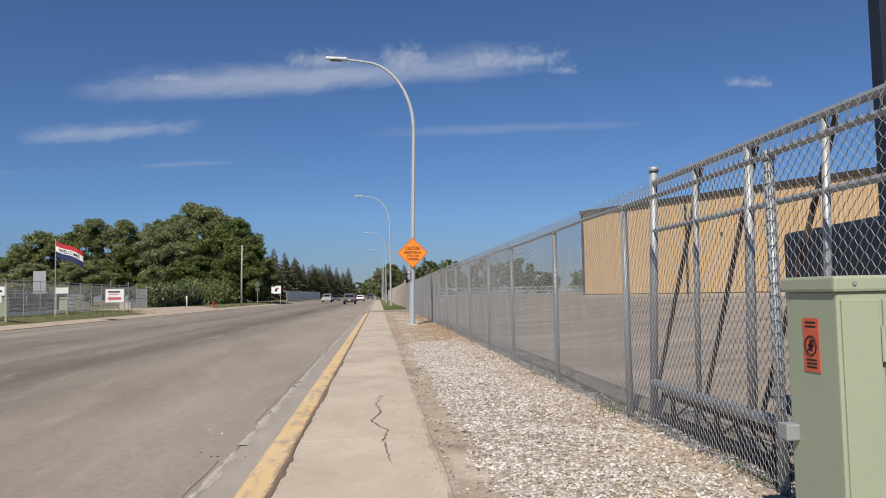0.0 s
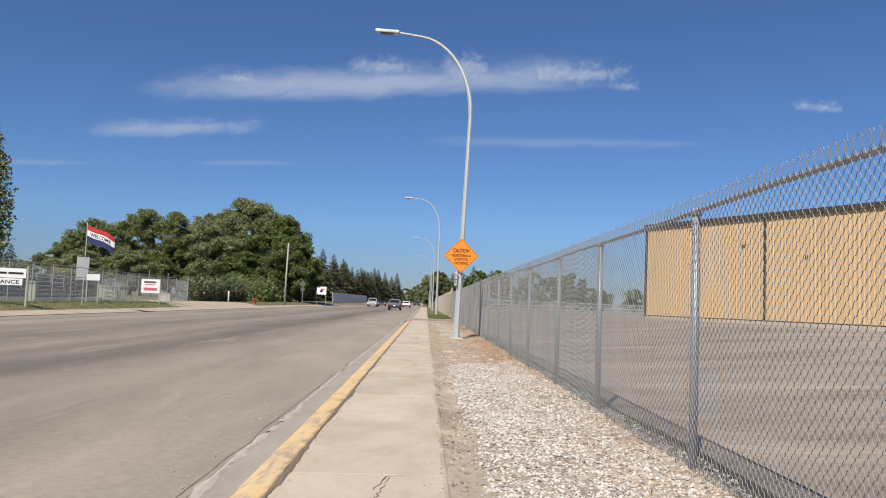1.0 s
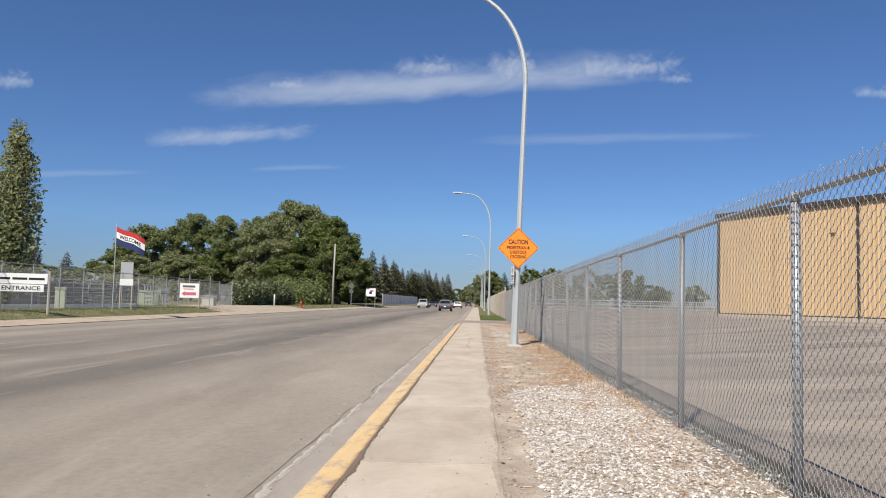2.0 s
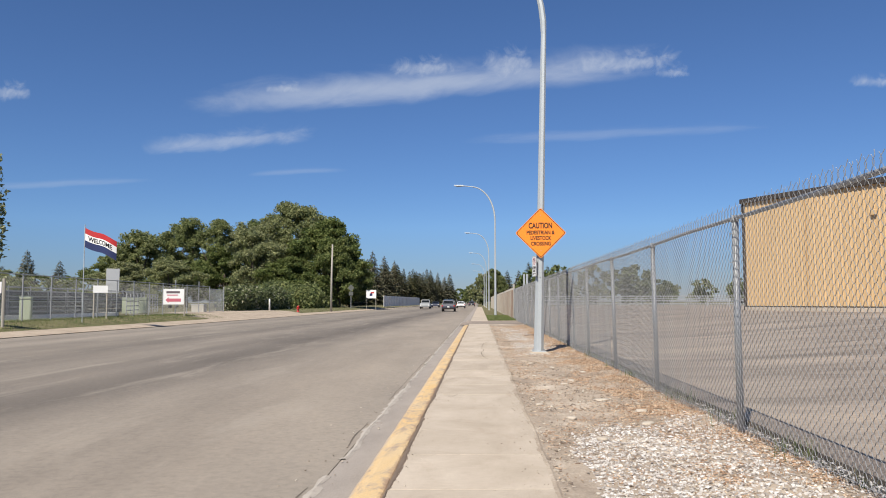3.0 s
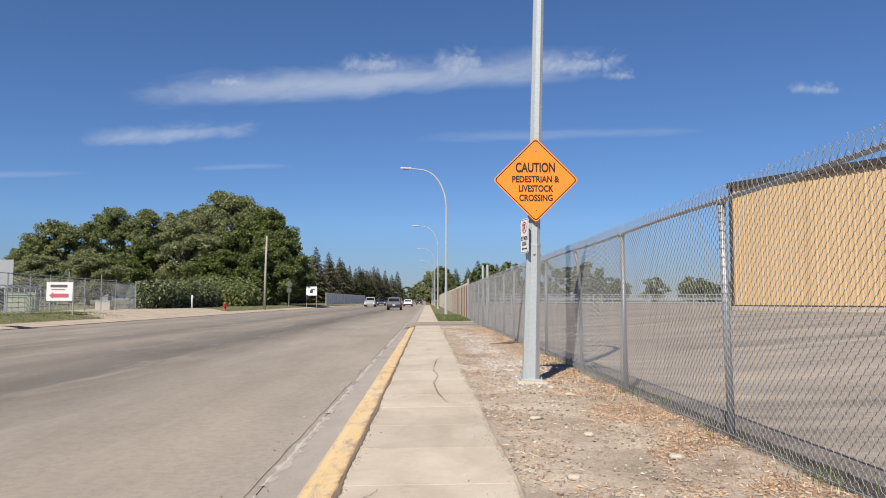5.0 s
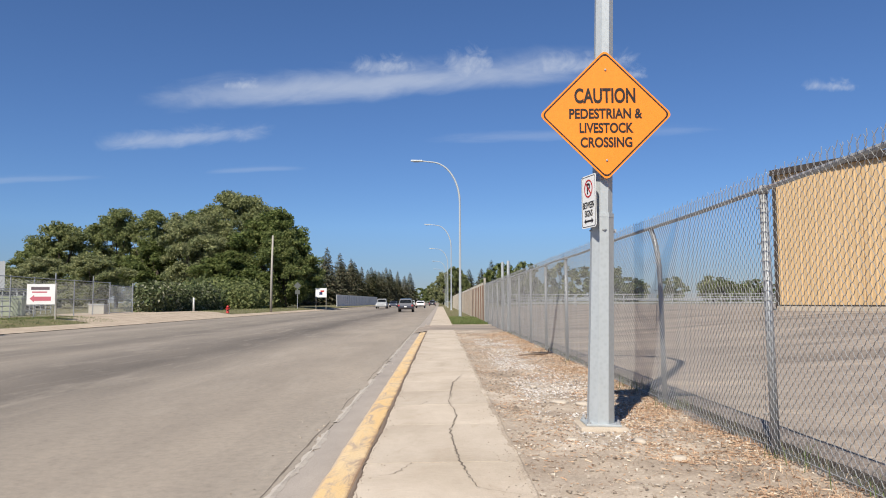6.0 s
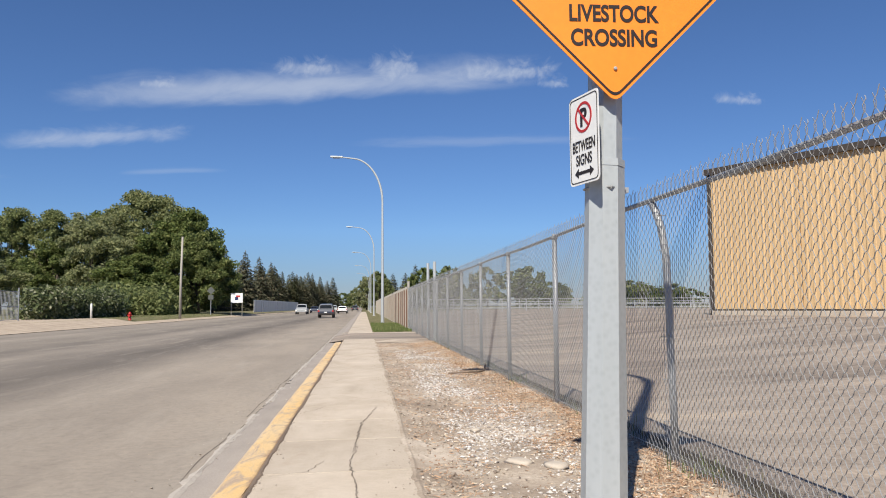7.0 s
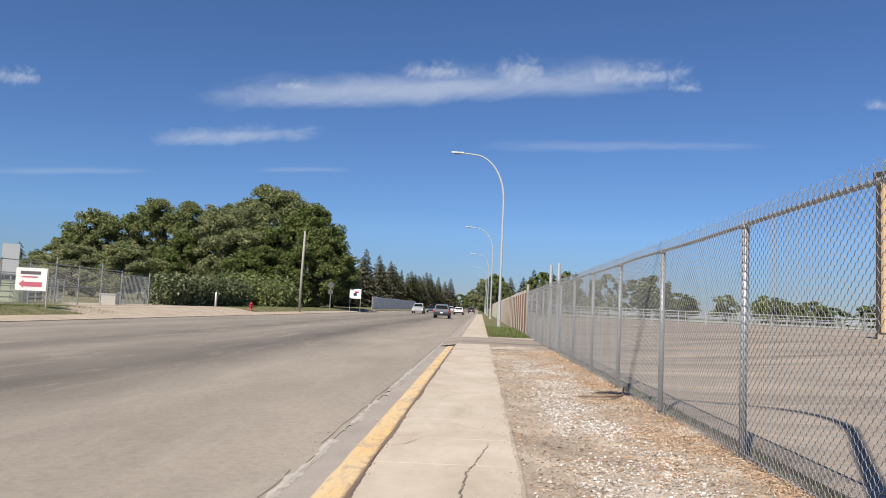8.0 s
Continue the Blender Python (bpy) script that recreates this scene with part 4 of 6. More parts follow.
np_sign = base("parking_sign", 0.850, 24.915, 2.135, "white no-parking-between-signs plate bracketed to the lamp pole", "traffic sign", rz=-75.5)
plate = rounded([(-0.155, 0.255), (-0.155, -0.255), (0.155, -0.255), (0.155, 0.255)], 0.03)
bm = bmesh.new()
outline(bm, plate, -0.002, 0.002)
part("sign_plate", bm, WHITE, np_sign)
bm = bmesh.new()
frame_shape(bm, [(x * 0.93, z * 0.955) for x, z in plate], [(x * 0.90, z * 0.937) for x, z in plate], -0.004, -0.0022)
part("border", bm, BLACK, np_sign, "thin black border line")
ring = [(math.cos(a) * 0.088, 0.125 + math.sin(a) * 0.088) for a in [2 * math.pi * i / 40 for i in range(40)]]
inner = [(math.cos(a) * 0.073, 0.125 + math.sin(a) * 0.073) for a in [2 * math.pi * i / 40 for i in range(40)]]
bm = bmesh.new()
frame_shape(bm, ring, inner, -0.0042, -0.0022)
outline(bm, [(-0.060, 0.178), (-0.050, 0.188), (0.060, 0.072), (0.050, 0.062)], -0.0048, -0.0022)
part("prohibition_ring", bm, RED, np_sign, "red ring with a slash")
words("lettering", "P", 0.068, 0.105, 0.003, -0.0036, 0.125, BLACK, np_sign, 0.03)
words("lettering", "BETWEEN", 0.235, 0.062, 0, -0.004, -0.035, BLACK, np_sign, 0.012)
words("lettering", "SIGNS", 0.165, 0.062, 0, -0.004, -0.115, BLACK, np_sign, 0.012)
bm = bmesh.new()
outline(bm, [(-0.10, -0.19), (-0.06, -0.162), (-0.06, -0.181), (0.06, -0.181), (0.06, -0.162), (0.10, -0.19), (0.06, -0.218), (0.06, -0.199), (-0.06, -0.199), (-0.06, -0.218)], -0.004, -0.0022)
part("arrow", bm, BLACK, np_sign, "black double-headed arrow")
for z in (0.155, -0.155):
    boxes("bracket", [(-0.03, 0.03, 0.003, 0.05, z - 0.015, z + 0.015)], GALV, np_sign, 0.002)

# ---- sliding gate parked behind the fence ----
gate = base("sliding_gate", 2.15, 0, 0, "galvanised cantilever sliding gate with dark diagonal braces", "gate")
GY = [0.68, -0.22, -1.1, -2.0, -2.85, -3.75, -4.6]
bars("top_tube", [[(0, 0.68, 2.235), (0, -4.6, 2.235)]], 0.030, GALV, gate)
bars("mid_rail", [[(0.0, 0.72, 1.79), (0.0, -4.6, 1.79)]], 0.022, GALV, gate)
bars("bottom_tube", [[(0, 0.88, 0.36), (0, -4.6, 0.36)]], 0.042, GALV, gate)
bars("track", [[(0.1, 0.9, 0.25), (0.1, -4.6, 0.25)]], 0.028, RUST, gate)
bars("lower_track", [[(0.1, 0.9, 0.06), (0.1, -4.6, 0.06)]], 0.022, RUST, gate)
for i, y in enumerate(GY):
    top = 2.37 if i == 0 else 2.22
    foot = y + (0.22 if i == 0 else 0.1)
    bm = bmesh.new()
    tube(bm, [(0, foot, 0.02), (0, y, top)] if i == 0 else [(0, foot, 0.36), (0, y, top)], 0.038 if i == 0 else 0.034 if i == 2 else 0.023, 10)
    if i == 0:
        tube(bm, [(0, y, top - 0.03), (0, y, top + 0.012)], 0.048, 10)
    part("upright", bm, GALV, gate)
    boxes("track_post", [(0.085, 0.115, y - 0.025, y + 0.025, -0.05, 0.3)], RUST, gate)
    if i < len(GY) - 1:
        bars("brace", [[(0.03, foot - 0.08, 0.38), (0.03, GY[i + 1] - 0.06, 2.21)]], 0.020, RUST, gate, 6)
        bars("truss_bar", [[(0.1, y, 0.05), (0.1, (y + GY[i + 1]) / 2, 0.27), (0.1, GY[i + 1], 0.05)]], 0.012, RUST, gate, 6)

# ---- utility cabinet ----
cab = base("utility_cabinet", 1.615, -3.02, -0.085, "pale green steel utility cabinet with red warning decal beside the fence", "utility cabinet")
bm = bmesh.new()
box(bm, -0.23, 0.23, -0.185, 0.185, 0.06, 1.30, 0.008)
part("body", bm, BOXGREEN, cab)
bm = bmesh.new()
box(bm, -0.245, 0.245, -0.2, 0.2, 1.30, 1.365, 0.012)
part("lid", bm, BOXGREEN, cab)
boxes("door", [(-0.215, -0.055, -0.197, -0.186, 0.10, 1.27)], BOXGREEN, cab, 0.004)
boxes("door", [(-0.04, 0.222, -0.197, -0.186, 0.10, 1.27)], BOXGREEN, cab, 0.004)
for z in (0.30, 1.02):
    bars("hinge", [[(-0.047, -0.2, z), (-0.047, -0.2, z + 0.14)]], 0.009, BOXGREEN, cab)
decal = boxes("decal", [(-0.2335, -0.2305, -0.06, 0.055, 0.965, 1.19)], REFLECT, cab, 0, "red warning decal with a round black symbol")
bm = bmesh.new()
ring_pts = [(-0.2340, 0.040 * math.cos(a), 1.075 + 0.040 * math.sin(a)) for a in [2 * math.pi * q / 20 for q in range(21)]]
tube(bm, ring_pts, 0.0042, 4)
tube(bm, [(-0.2340, -0.028, 1.103), (-0.2340, 0.028, 1.047)], 0.0036, 4)
box(bm, -0.2345, -0.2336, -0.012, 0.010, 1.052, 1.098)
box(bm, -0.2345, -0.2336, -0.022, 0.020, 1.070, 1.080)
for z in (1.172, 1.155, 1.015, 1.0, 0.985):
    box(bm, -0.2345, -0.2336, -0.04, 0.035, z - 0.004, z + 0.004)
part("decal_print", bm, BLACK, decal)
boxes("hasp", [(-0.29, -0.228, 0.12, 0.20, 0.655, 0.725)], GALV, cab, 0.006, "steel clamp on the cabinet edge")
for x in (-0.16, 0.19):
    bm = bmesh.new()
    tube(bm, [(x, -0.199, 1.335), (x, -0.206, 1.335)], 0.009, 8)
    part("rivet", bm, GALV, cab)
boxes("plinth", [(-0.27, 0.27, -0.23, 0.23, -0.06, 0.09)], CONCRETE, cab, 0.01)

# ---- tan hall in the yard ----
A = Vector((17.48, 57.65, 0.62))
hall = base("metal_hall", A.x, A.y, A.z, "long tan ribbed-metal hall with dark brown fascia and white double door", "building", rz=-62.46)
L, HH, DP = 62.0, 7.28, 26.0
DOOR = (19.9, 21.95, 2.75)


def ribbed(x0, x1, z0, z1, y=0.0):
    prof = []
    x = x0
    while x < x1 - 0.01:
        prof += [(x, y), (x + 0.18, y), (x + 0.205, y - 0.045), (x + 0.275, y - 0.045), (x + 0.30, y)]
        x += 0.305
    prof = [(min(a, x1), b) for a, b in prof] + [(x1, y)]
    vs = [(a, b, z) for z in (z0, z1) for a, b in prof]
    k = len(prof)
    return data("cladding", vs, [(i, i + 1, k + i + 1, k + i) for i in range(k - 1)])


for x0, x1, z0 in [(0.0, 4.9, 0.25), (4.9, 11.05, 0.25), (11.2, 15.3, 0.25), (15.3, DOOR[0], 0.25), (DOOR[0], DOOR[1], DOOR[2]), (DOOR[1], 30.0, 0.25), (30, 40, 0.25), (40, 51, 0.25), (51, L, 0.25)]:
    put("cladding", ribbed(x0, x1, z0, HH), TAN, hall)
boxes("backing_wall", [(0.0, DOOR[0], 0.02, 0.2, 0, HH), (DOOR[1], L, 0.02, 0.2, 0, HH), (DOOR[0], DOOR[1], 0.02, 0.2, DOOR[2], HH), (0, 0.2, 0.2, DP, 0, HH), (L - 0.2, L, 0.2, DP, 0, HH), (0.2, L - 0.2, DP - 0.2, DP, 0, HH)], TAN, hall)
boxes("base_strip", [(-0.02, DOOR[0], -0.10, 0.018, -0.75, 0.25), (DOOR[1], L, -0.10, 0.018, -0.75, 0.25)], CONCRETE, hall, 0.02, "pale concrete base strip")
boxes("base_flashing", [(0.0, DOOR[0], -0.06, -0.003, 0.252, 0.33), (DOOR[1], L, -0.06, -0.003, 0.252, 0.33)], FASCIA, hall)
boxes("corner_trim", [(-0.12, 0.10, -0.07, 0.25, -0.1, HH)], FASCIA, hall, 0.01)
boxes("downpipe", [(11.06, 11.19, -0.10, 0.0, 0.0, HH)], FASCIA, hall, 0.01)
boxes("fascia", [(-0.15, L + 0.15, -0.20, -0.06, HH - 0.02, HH + 0.30)], FASCIA, hall, 0.01)
bm = bmesh.new()
vs = [bm.verts.new(p) for p in ((-0.12, -0.05, HH + 0.12), (L + 0.12, -0.05, HH + 0.12), (L + 0.12, DP / 2, HH + 1.0), (-0.12, DP / 2, HH + 1.0), (L + 0.12, DP + 0.1, HH + 0.12), (-0.12, DP + 0.1, HH + 0.12))]
bm.faces.new((vs[0], vs[1], vs[2], vs[3]))
bm.faces.new((vs[3], vs[2], vs[4], vs[5]))
bmesh.ops.solidify(bm, geom=bm.faces[:], thickness=0.1)
part("roof", bm, FASCIA, hall)
w0, w1, wh = DOOR
boxes("door_frame", [(w0, w0 + 0.07, -0.05, 0.1, -0.02, wh), (w1 - 0.07, w1, -0.05, 0.1, -0.02, wh), (w0, w1, -0.05, 0.1, wh - 0.07, wh)], FASCIA, hall)
mid = (w0 + w1) / 2
for a, b in ((w0 + 0.08, mid - 0.008), (mid + 0.008, w1 - 0.08)):
    dr = boxes("door_leaf", [(a, b, -0.02, 0.03, 0.0, wh - 0.08)], WHITE, hall, 0.004, "white steel door leaf")
    boxes("pane", [((a + b) / 2 - 0.24, (a + b) / 2 + 0.24, -0.026, -0.021, 1.45, 2.35)], GLASS, dr)
    bars("handle", [[(mid + (-0.08 if b < mid else 0.08), -0.06, 1.15), (mid + (-0.08 if b < mid else 0.08), -0.06, 1.4)]], 0.015, GALV, dr)
boxes("wall_lamp", [(9.35, 9.65, -0.2, -0.05, 5.5, 5.8)], TAN, hall, 0.03, "small wall-pack lamp")
boxes("vent", [(14.2, 14.35, -0.12, -0.05, 4.4, 4.6)], FASCIA, hall, 0.01)

# ---- things by the hall ----
trailer = base("box_trailer", 6.2, -0.7, 0.02, "dark navy enclosed box trailer parked in the yard", "trailer", rz=-8)
bm = bmesh.new()
box(bm, -2.9, 2.9, -1.2, 1.2, 0.40, 1.74, 0.06)
part("body", bm, DARK, trailer)
bm = bmesh.new()
box(bm, -2.0, 2.95, -1.15, 1.15, 1.73, 1.93, 0.1)
part("roof", bm, DARK, trailer)
for x in (-0.5, 0.4):
    for y in (-1.12, 1.12):
        bm = bmesh.new()
        tube(bm, [(x, y - 0.11, 0.36), (x, y + 0.11, 0.36)], 0.36, 20)
        tb = part("wheel", bm, TYRE, trailer)
        bm = bmesh.new()
        tube(bm, [(x, y - 0.12, 0.36), (x, y + 0.12, 0.36)], 0.2, 14)
        part("rim", bm, GALV, tb)
boxes("chassis", [(-2.8, 3.6, -0.5, 0.5, 0.40, 0.56), (3.3, 3.4, -0.05, 0.05, 0.0, 0.42)], RUST, trailer)
pylon = base("pylon_sign", 9.6, 7.6, 0.1, "tall dark navy steel sign column with a white sign face", "sign")
boxes("column", [(-0.17, 0.17, -0.17, 0.17, -0.1, 8.6)], DARK, pylon, 0.01)
boxes("column", [(2.83, 3.17, -0.17, 0.17, -0.1, 8.6)], DARK, pylon, 0.01)
boxes("sign_face", [(0.17, 2.83, -0.12, 0.12, 4.6, 8.3)], WHITE, pylon, 0.01)
for z in (5.2, 6.1, 7.0):
    boxes("print_bar", [(0.5, 2.5, -0.126, -0.121, z, z + 0.4)], NAVY, pylon)

# pipe corrals across the yard
def pipe_run(x0, y0, x1, y1, z, n, height, rails, mat, label, name="pipe_fence", group="pipe fences in the yard"):
    th = base(name, x0, y0, z, label, "fence", group)
    dx, dy = x1 - x0, y1 - y0
    for i in range(n + 1):
        t = i / n
        bars("post", [[(dx * t, dy * t, -0.1), (dx * t, dy * t, height + 0.05)]], 0.05, mat, th, 6)
    for r in range(rails):
        zz = height * (r + 1) / rails
        bars("rail", [[(0, 0, zz), (dx, dy, zz)]], 0.04, mat, th, 6)
    return th


WPIPE = paint_mat("white_pipe_paint", (0.42, 0.43, 0.44), 0.5)
pipe_run(6.5, 100, 58, 96, 0.45, 20, 1.45, 3, WPIPE, "white-painted pipe rail fence across the yard")
pipe_run(10, 122, 80, 120, 0.6, 26, 1.5, 4, WPIPE, "white-painted pipe rail fence across the yard")
pipe_run(30, 84, 52, 82, 0.65, 9, 1.6, 4, GALV, "grey pipe livestock panels in the yard")
chutes = base("loading_frame", 44.0, 95.0, 0.65, "grey steel livestock sorting frame beyond the yard", "livestock frame")
for x in (0, 2.6):
    for y in (0, 2.2):
        bars("post", [[(x, y, -0.1), (x, y, 3.1)]], 0.07, RUST, chutes, 6)
bars("beam", [[(0, 0, 3.1), (2.6, 0, 3.1)]], 0.06, RUST, chutes, 6)
bars("beam", [[(0, 2.2, 3.1), (2.6, 2.2, 3.1)]], 0.06, RUST, chutes, 6)

# ---- board fence past the yard gate ----
boards = base("board_fence", 1.95, 60.5, -0.02, "weathered reddish-brown vertical board fence", "fence")
rb = random.Random(11)
BAYS = 46
bm = bmesh.new()
box(bm, -0.012, 0.012, 0.004, 0.1485, 0.06, 2.16)
board_me = bpy.data.meshes.new("board")
bm.to_mesh(board_me)
bm.free()
board_me.materials.append(WOOD)
for i in range(BAYS):
    y0 = i * 2.44
    if i < 18:
        for j in range(16):
            ob = new("board", board_me)
            ob.parent = boards
            ob.matrix_basis = Matrix.Translation((rb.uniform(-0.004, 0.004), y0 + j * 0.1525, rb.uniform(-0.015, 0.012)))
    else:
        bm = bmesh.new()
        for j in range(16):
            box(bm, -0.012, 0.012, y0 + j * 0.1525 + 0.004, y0 + j * 0.1525 + 0.1485, 0.06, 2.16 + rb.uniform(-0.012, 0.012))
        tagged(part("board_panel", bm, WOOD, boards), kind="stuff")
    bm = bmesh.new()
    box(bm, -0.06, 0.06, y0 - 0.06, y0 + 0.06, -0.1, 2.32 if i else 2.55, 0.008)
    part("post", bm, GREYWOOD, boards)
for yy, hh in ((46.7, 2.75), (49.4, 2.85)):
    g = bars("gate_post", [[(0, 0, -0.1), (0, 0, hh)]], 0.055, POLE)
    g.matrix_basis = pose(2.05, yy, 0)
    tagged(g, "tall bare galvanised gate post by the yard entrance", "gate post", "yard gate posts")
hose = bars("black_strap", [[(0, 0, 0.02), (0.35, -0.12, 0.05), (0.55, 0.05, 0.04), (0.7, 0.35, 0.03), (0.78, 0.7, 0.12)]], 0.015, BEDDING)
hose.matrix_basis = pose(1.12, 34.25, -0.02)
tagged(hose, "curled dark rubber strip lying at the fence foot", "rubber strip")

# ---- far side of the road ----
def left_z(x):
    return ground_z(x, 0)


me = data("far_shoulder", [(x, y, z) for y in (-60, 20, 60, 120, 300) for x, z in ((-20.3, 0.035), (-18.75, -0.105))], [(2 * i, 2 * i + 1, 2 * i + 3, 2 * i + 2) for i in range(4)])
tagged(put("far_shoulder", me, SHOULDER), "pale dusty concrete apron along the far road edge", "road shoulder", kind="structure")
DX = axis((-30.0, -18.9, 12))
vs, fs = [], []
for j in range(19):
    y = 56 + j * 2
    for i, x in enumerate(DX):
        wob = 1.2 * noise.noise((x * 0.3, y * 0.4, 2))
        vs.append((x, y + wob, ground_z(x, y) + 0.012))
k = len(DX)
for j in range(18):
    for i in range(k - 1):
        x, y = (DX[i] + DX[i + 1]) / 2, 57 + j * 2
        if y > 57 + (-18.9 - x) * 1.6 + 3 * noise.noise((x * 0.4, 3, 0)) and y < 88 + (x + 20) * 0.3 * -1:
            fs.append((j * k + i, j * k + i + 1, (j + 1) * k + i + 1, (j + 1) * k + i))
tagged(put("far_driveway", data("far_driveway", vs, fs), SHOULDER), "pale dirt driveway opening onto the road", "driveway", kind="structure")
r9 = random.Random(9)
gp = []
while len(gp) < 14000:
    x, y = r9.uniform(-25.5, -20.2), r9.uniform(26, 64) if r9.random() < 0.8 else r9.uniform(92, 130)
    gp.append((x, y, ground_z(x, y)))
blades("verge_grass", gp, 0.03, 0.11, 0.010, 0.7, TUFT, "rough half-dry grass on the far verge", "grass")

left_panel = link_mesh(3.0, 2.3, 0.075, 0.1, 0.0048, False)
left_panel.materials.append(WIRE)
lfence = base("chain_link_fence", 0, 0, 0, "long galvanised chain-link fence round the livestock grounds", "fence")
line = [Vector((-21.2, 22)), Vector((-23.2, 37)), Vector((-24.0, 46)), Vector((-24.4, 54.2)), Vector((-25.2, 68)), Vector((-25.55, 74.2))]
pts = []
for a, b in zip(line, line[1:]):
    m = max(1, round((b - a).length / 3.0))
    pts += [a + (b - a) * i / m for i in range(m)]
pts.append(line[-1])
for i, p in enumerate(pts):
    z = left_z(p.x)
    bars("post", [[(p.x, p.y, z - 0.1), (p.x, p.y, z + 2.42 + (0.35 if i > len(pts) - 6 and i % 2 else 0))]], 0.038, GALV, lfence, 8)
    if i:
        q = pts[i - 1]
        d = p - q
        ob = new("wire_mesh", left_panel)
        ob.parent = lfence
        ob.matrix_basis = Matrix.Translation((q.x, q.y, left_z(q.x))) @ Matrix.Rotation(math.atan2(d.y, d.x) - math.pi / 2, 4, "Z") @ Matrix.Diagonal((1, d.length / 3.0, 1, 1))
        bars("top_rail", [[(q.x, q.y, left_z(q.x) + 2.36), (p.x, p.y, z + 2.36)]], 0.024, GALV, lfence, 6)
        bars("mid_rail", [[(q.x, q.y, left_z(q.x) + 1.1), (p.x, p.y, z + 1.1)]], 0.018, GALV, lfence, 6)
pen_gate = base("pen_gate", -25.6, 74.4, 0.3, "grey barred steel gate at the end of the fence", "gate")
for i in range(22):
    bars("bar", [[(-0.08 * i * 0.4, 0.27 * i, 0.1), (-0.08 * i * 0.4, 0.27 * i, 2.2)]], 0.016, GALV, pen_gate, 5)
for z in (0.12, 1.1, 2.2):
    bars("rail", [[(0, 0, z), (-0.67, 5.67, z)]], 0.024, GALV, pen_gate, 5)
bars("end_post", [[(-0.7, 5.8, -0.1), (-0.7, 5.8, 2.5)]], 0.05, GALV, pen_gate, 6)
for k2, (x0, y0, x1, y1) in enumerate(((-29, 36, -31, 62), (-33, 40, -35, 70), (-27.5, 62, -33, 80))):
    pipe_run(x0, y0, x1, y1, 0.3, 10, 1.7, 5, GALV, "grey pipe livestock pen behind the fence", "livestock_pen", "livestock pens")
PENSTEEL = grained("dull_blue_grey_sheet", (0.075, 0.08, 0.09), (0.15, 0.155, 0.165), fine=12, coarse=0.8, rough=0.6, relief=0.1, stretch=(1, 1, 0.2))


def sheeted_pen(x0, y0, x1, y1, z, height, bays, label):
    """A solid-sided pen: ribbed steel sheets between posts under a pipe rail."""
    th = base("sheeted_pen", x0, y0, z, label, "livestock pen", "solid-sided livestock pens")
    dx, dy = (x1 - x0) / bays, (y1 - y0) / bays
    for i in range(bays + 1):
        bars("post", [[(dx * i, dy * i, -0.1), (dx * i, dy * i, height + 0.3)]], 0.05, GALV, th, 6)
        if i == bays:
            break
        bm = bmesh.new()
        for j in range(5):
            zz = 0.12 + (height - 0.12) * j / 5
            run = Vector((dx, dy, 0))
            out_x, out_y = run.y / run.length * 0.03, -run.x / run.length * 0.03
            a, b = Vector((dx * i, dy * i, zz)) + run * 0.03, Vector((dx * i, dy * i, zz)) + run * 0.97
            top = Vector((0, 0, (height - 0.12) / 5 - 0.03))
            side = Vector((out_x, out_y, 0))
            v = [bm.verts.new(p) for p in (a - side, b - side, b + side, a + side, a - side + top, b - side + top, b + side + top, a + side + top)]
            for f in ((0, 1, 2, 3), (7, 6, 5, 4), (0, 4, 5, 1), (1, 5, 6, 2), (2, 6, 7, 3), (3, 7, 4, 0)):
                bm.faces.new([v[q] for q in f])
        part("sheet", bm, PENSTEEL, th)
    bars("top_rail", [[(0, 0, height + 0.2), (x1 - x0, y1 - y0, height + 0.2)]], 0.04, GALV, th, 6)


sheeted_pen(-29.5, 46, -33.5, 78, 0.3, 1.75, 11, "dull blue-grey steel-sided livestock pen behind the fence")
sheeted_pen(-36, 50, -44, 66, 0.3, 1.9, 6, "dull blue-grey steel-sided livestock pen behind the fence")
low_wall = boxes("curb_wall", [(-26.4, -26.1, 28, 58, 0.2, 0.55)], WHITE)
tagged(low_wall, "low white concrete edge behind the fence", "low wall")


def sheet_sign(name, x, y, z0, w, h, rz, label, posts, lines, face=None):
    th = base(name, x, y, left_z(x), label, "sign", rz=rz)
    boxes("board", [(-w / 2, w / 2, -0.02, 0.02, z0, z0 + h)], face or WHITE, th, 0.006)
    for px in posts:
        bars("post", [[(px, 0.05, -0.15), (px, 0.05, z0 + h + 0.05)]], 0.045, GREYWOOD, th, 8)
    for mat, a, b, c, d in lines:
        boxes("print_bar", [(a, b, -0.026, -0.0205, c, d)], mat, th)
    return th


# white board with print lines and a red arrow
FADED = paint_mat("faded_red_print", (0.52, 0.13, 0.17), 0.6)
PRINT = paint_mat("faded_dark_print", (0.13, 0.10, 0.11), 0.6)
BACK = paint_mat("grey_sign_back", (0.09, 0.096, 0.088), 0.6)
hs = sheet_sign("roadside_sign", -22.5, 58.8, 0.78, 1.42, 1.12, 14, "white roadside board with faded red print and arrow", [0.74], [(PRINT, -0.5, 0.42, 1.58, 1.74), (FADED, -0.45, 0.3, 1.42, 1.49)])
bm = bmesh.new()
outline(bm, [(-0.56, 1.10), (-0.34, 1.30), (-0.34, 1.21), (0.5, 1.21), (0.5, 0.98), (-0.34, 0.98), (-0.34, 0.90)], -0.027, -0.021)
part("arrow", bm, FADED, hs, "faded red arrow")
en = base("entrance_sign", -22.2, 37.0, left_z(-22), "white entrance boards fixed between two posts of the fence", "sign", rz=16)
boxes("board", [(-1.35, 1.15, -0.02, 0.02, 1.36, 1.86)], WHITE, en, 0.005)
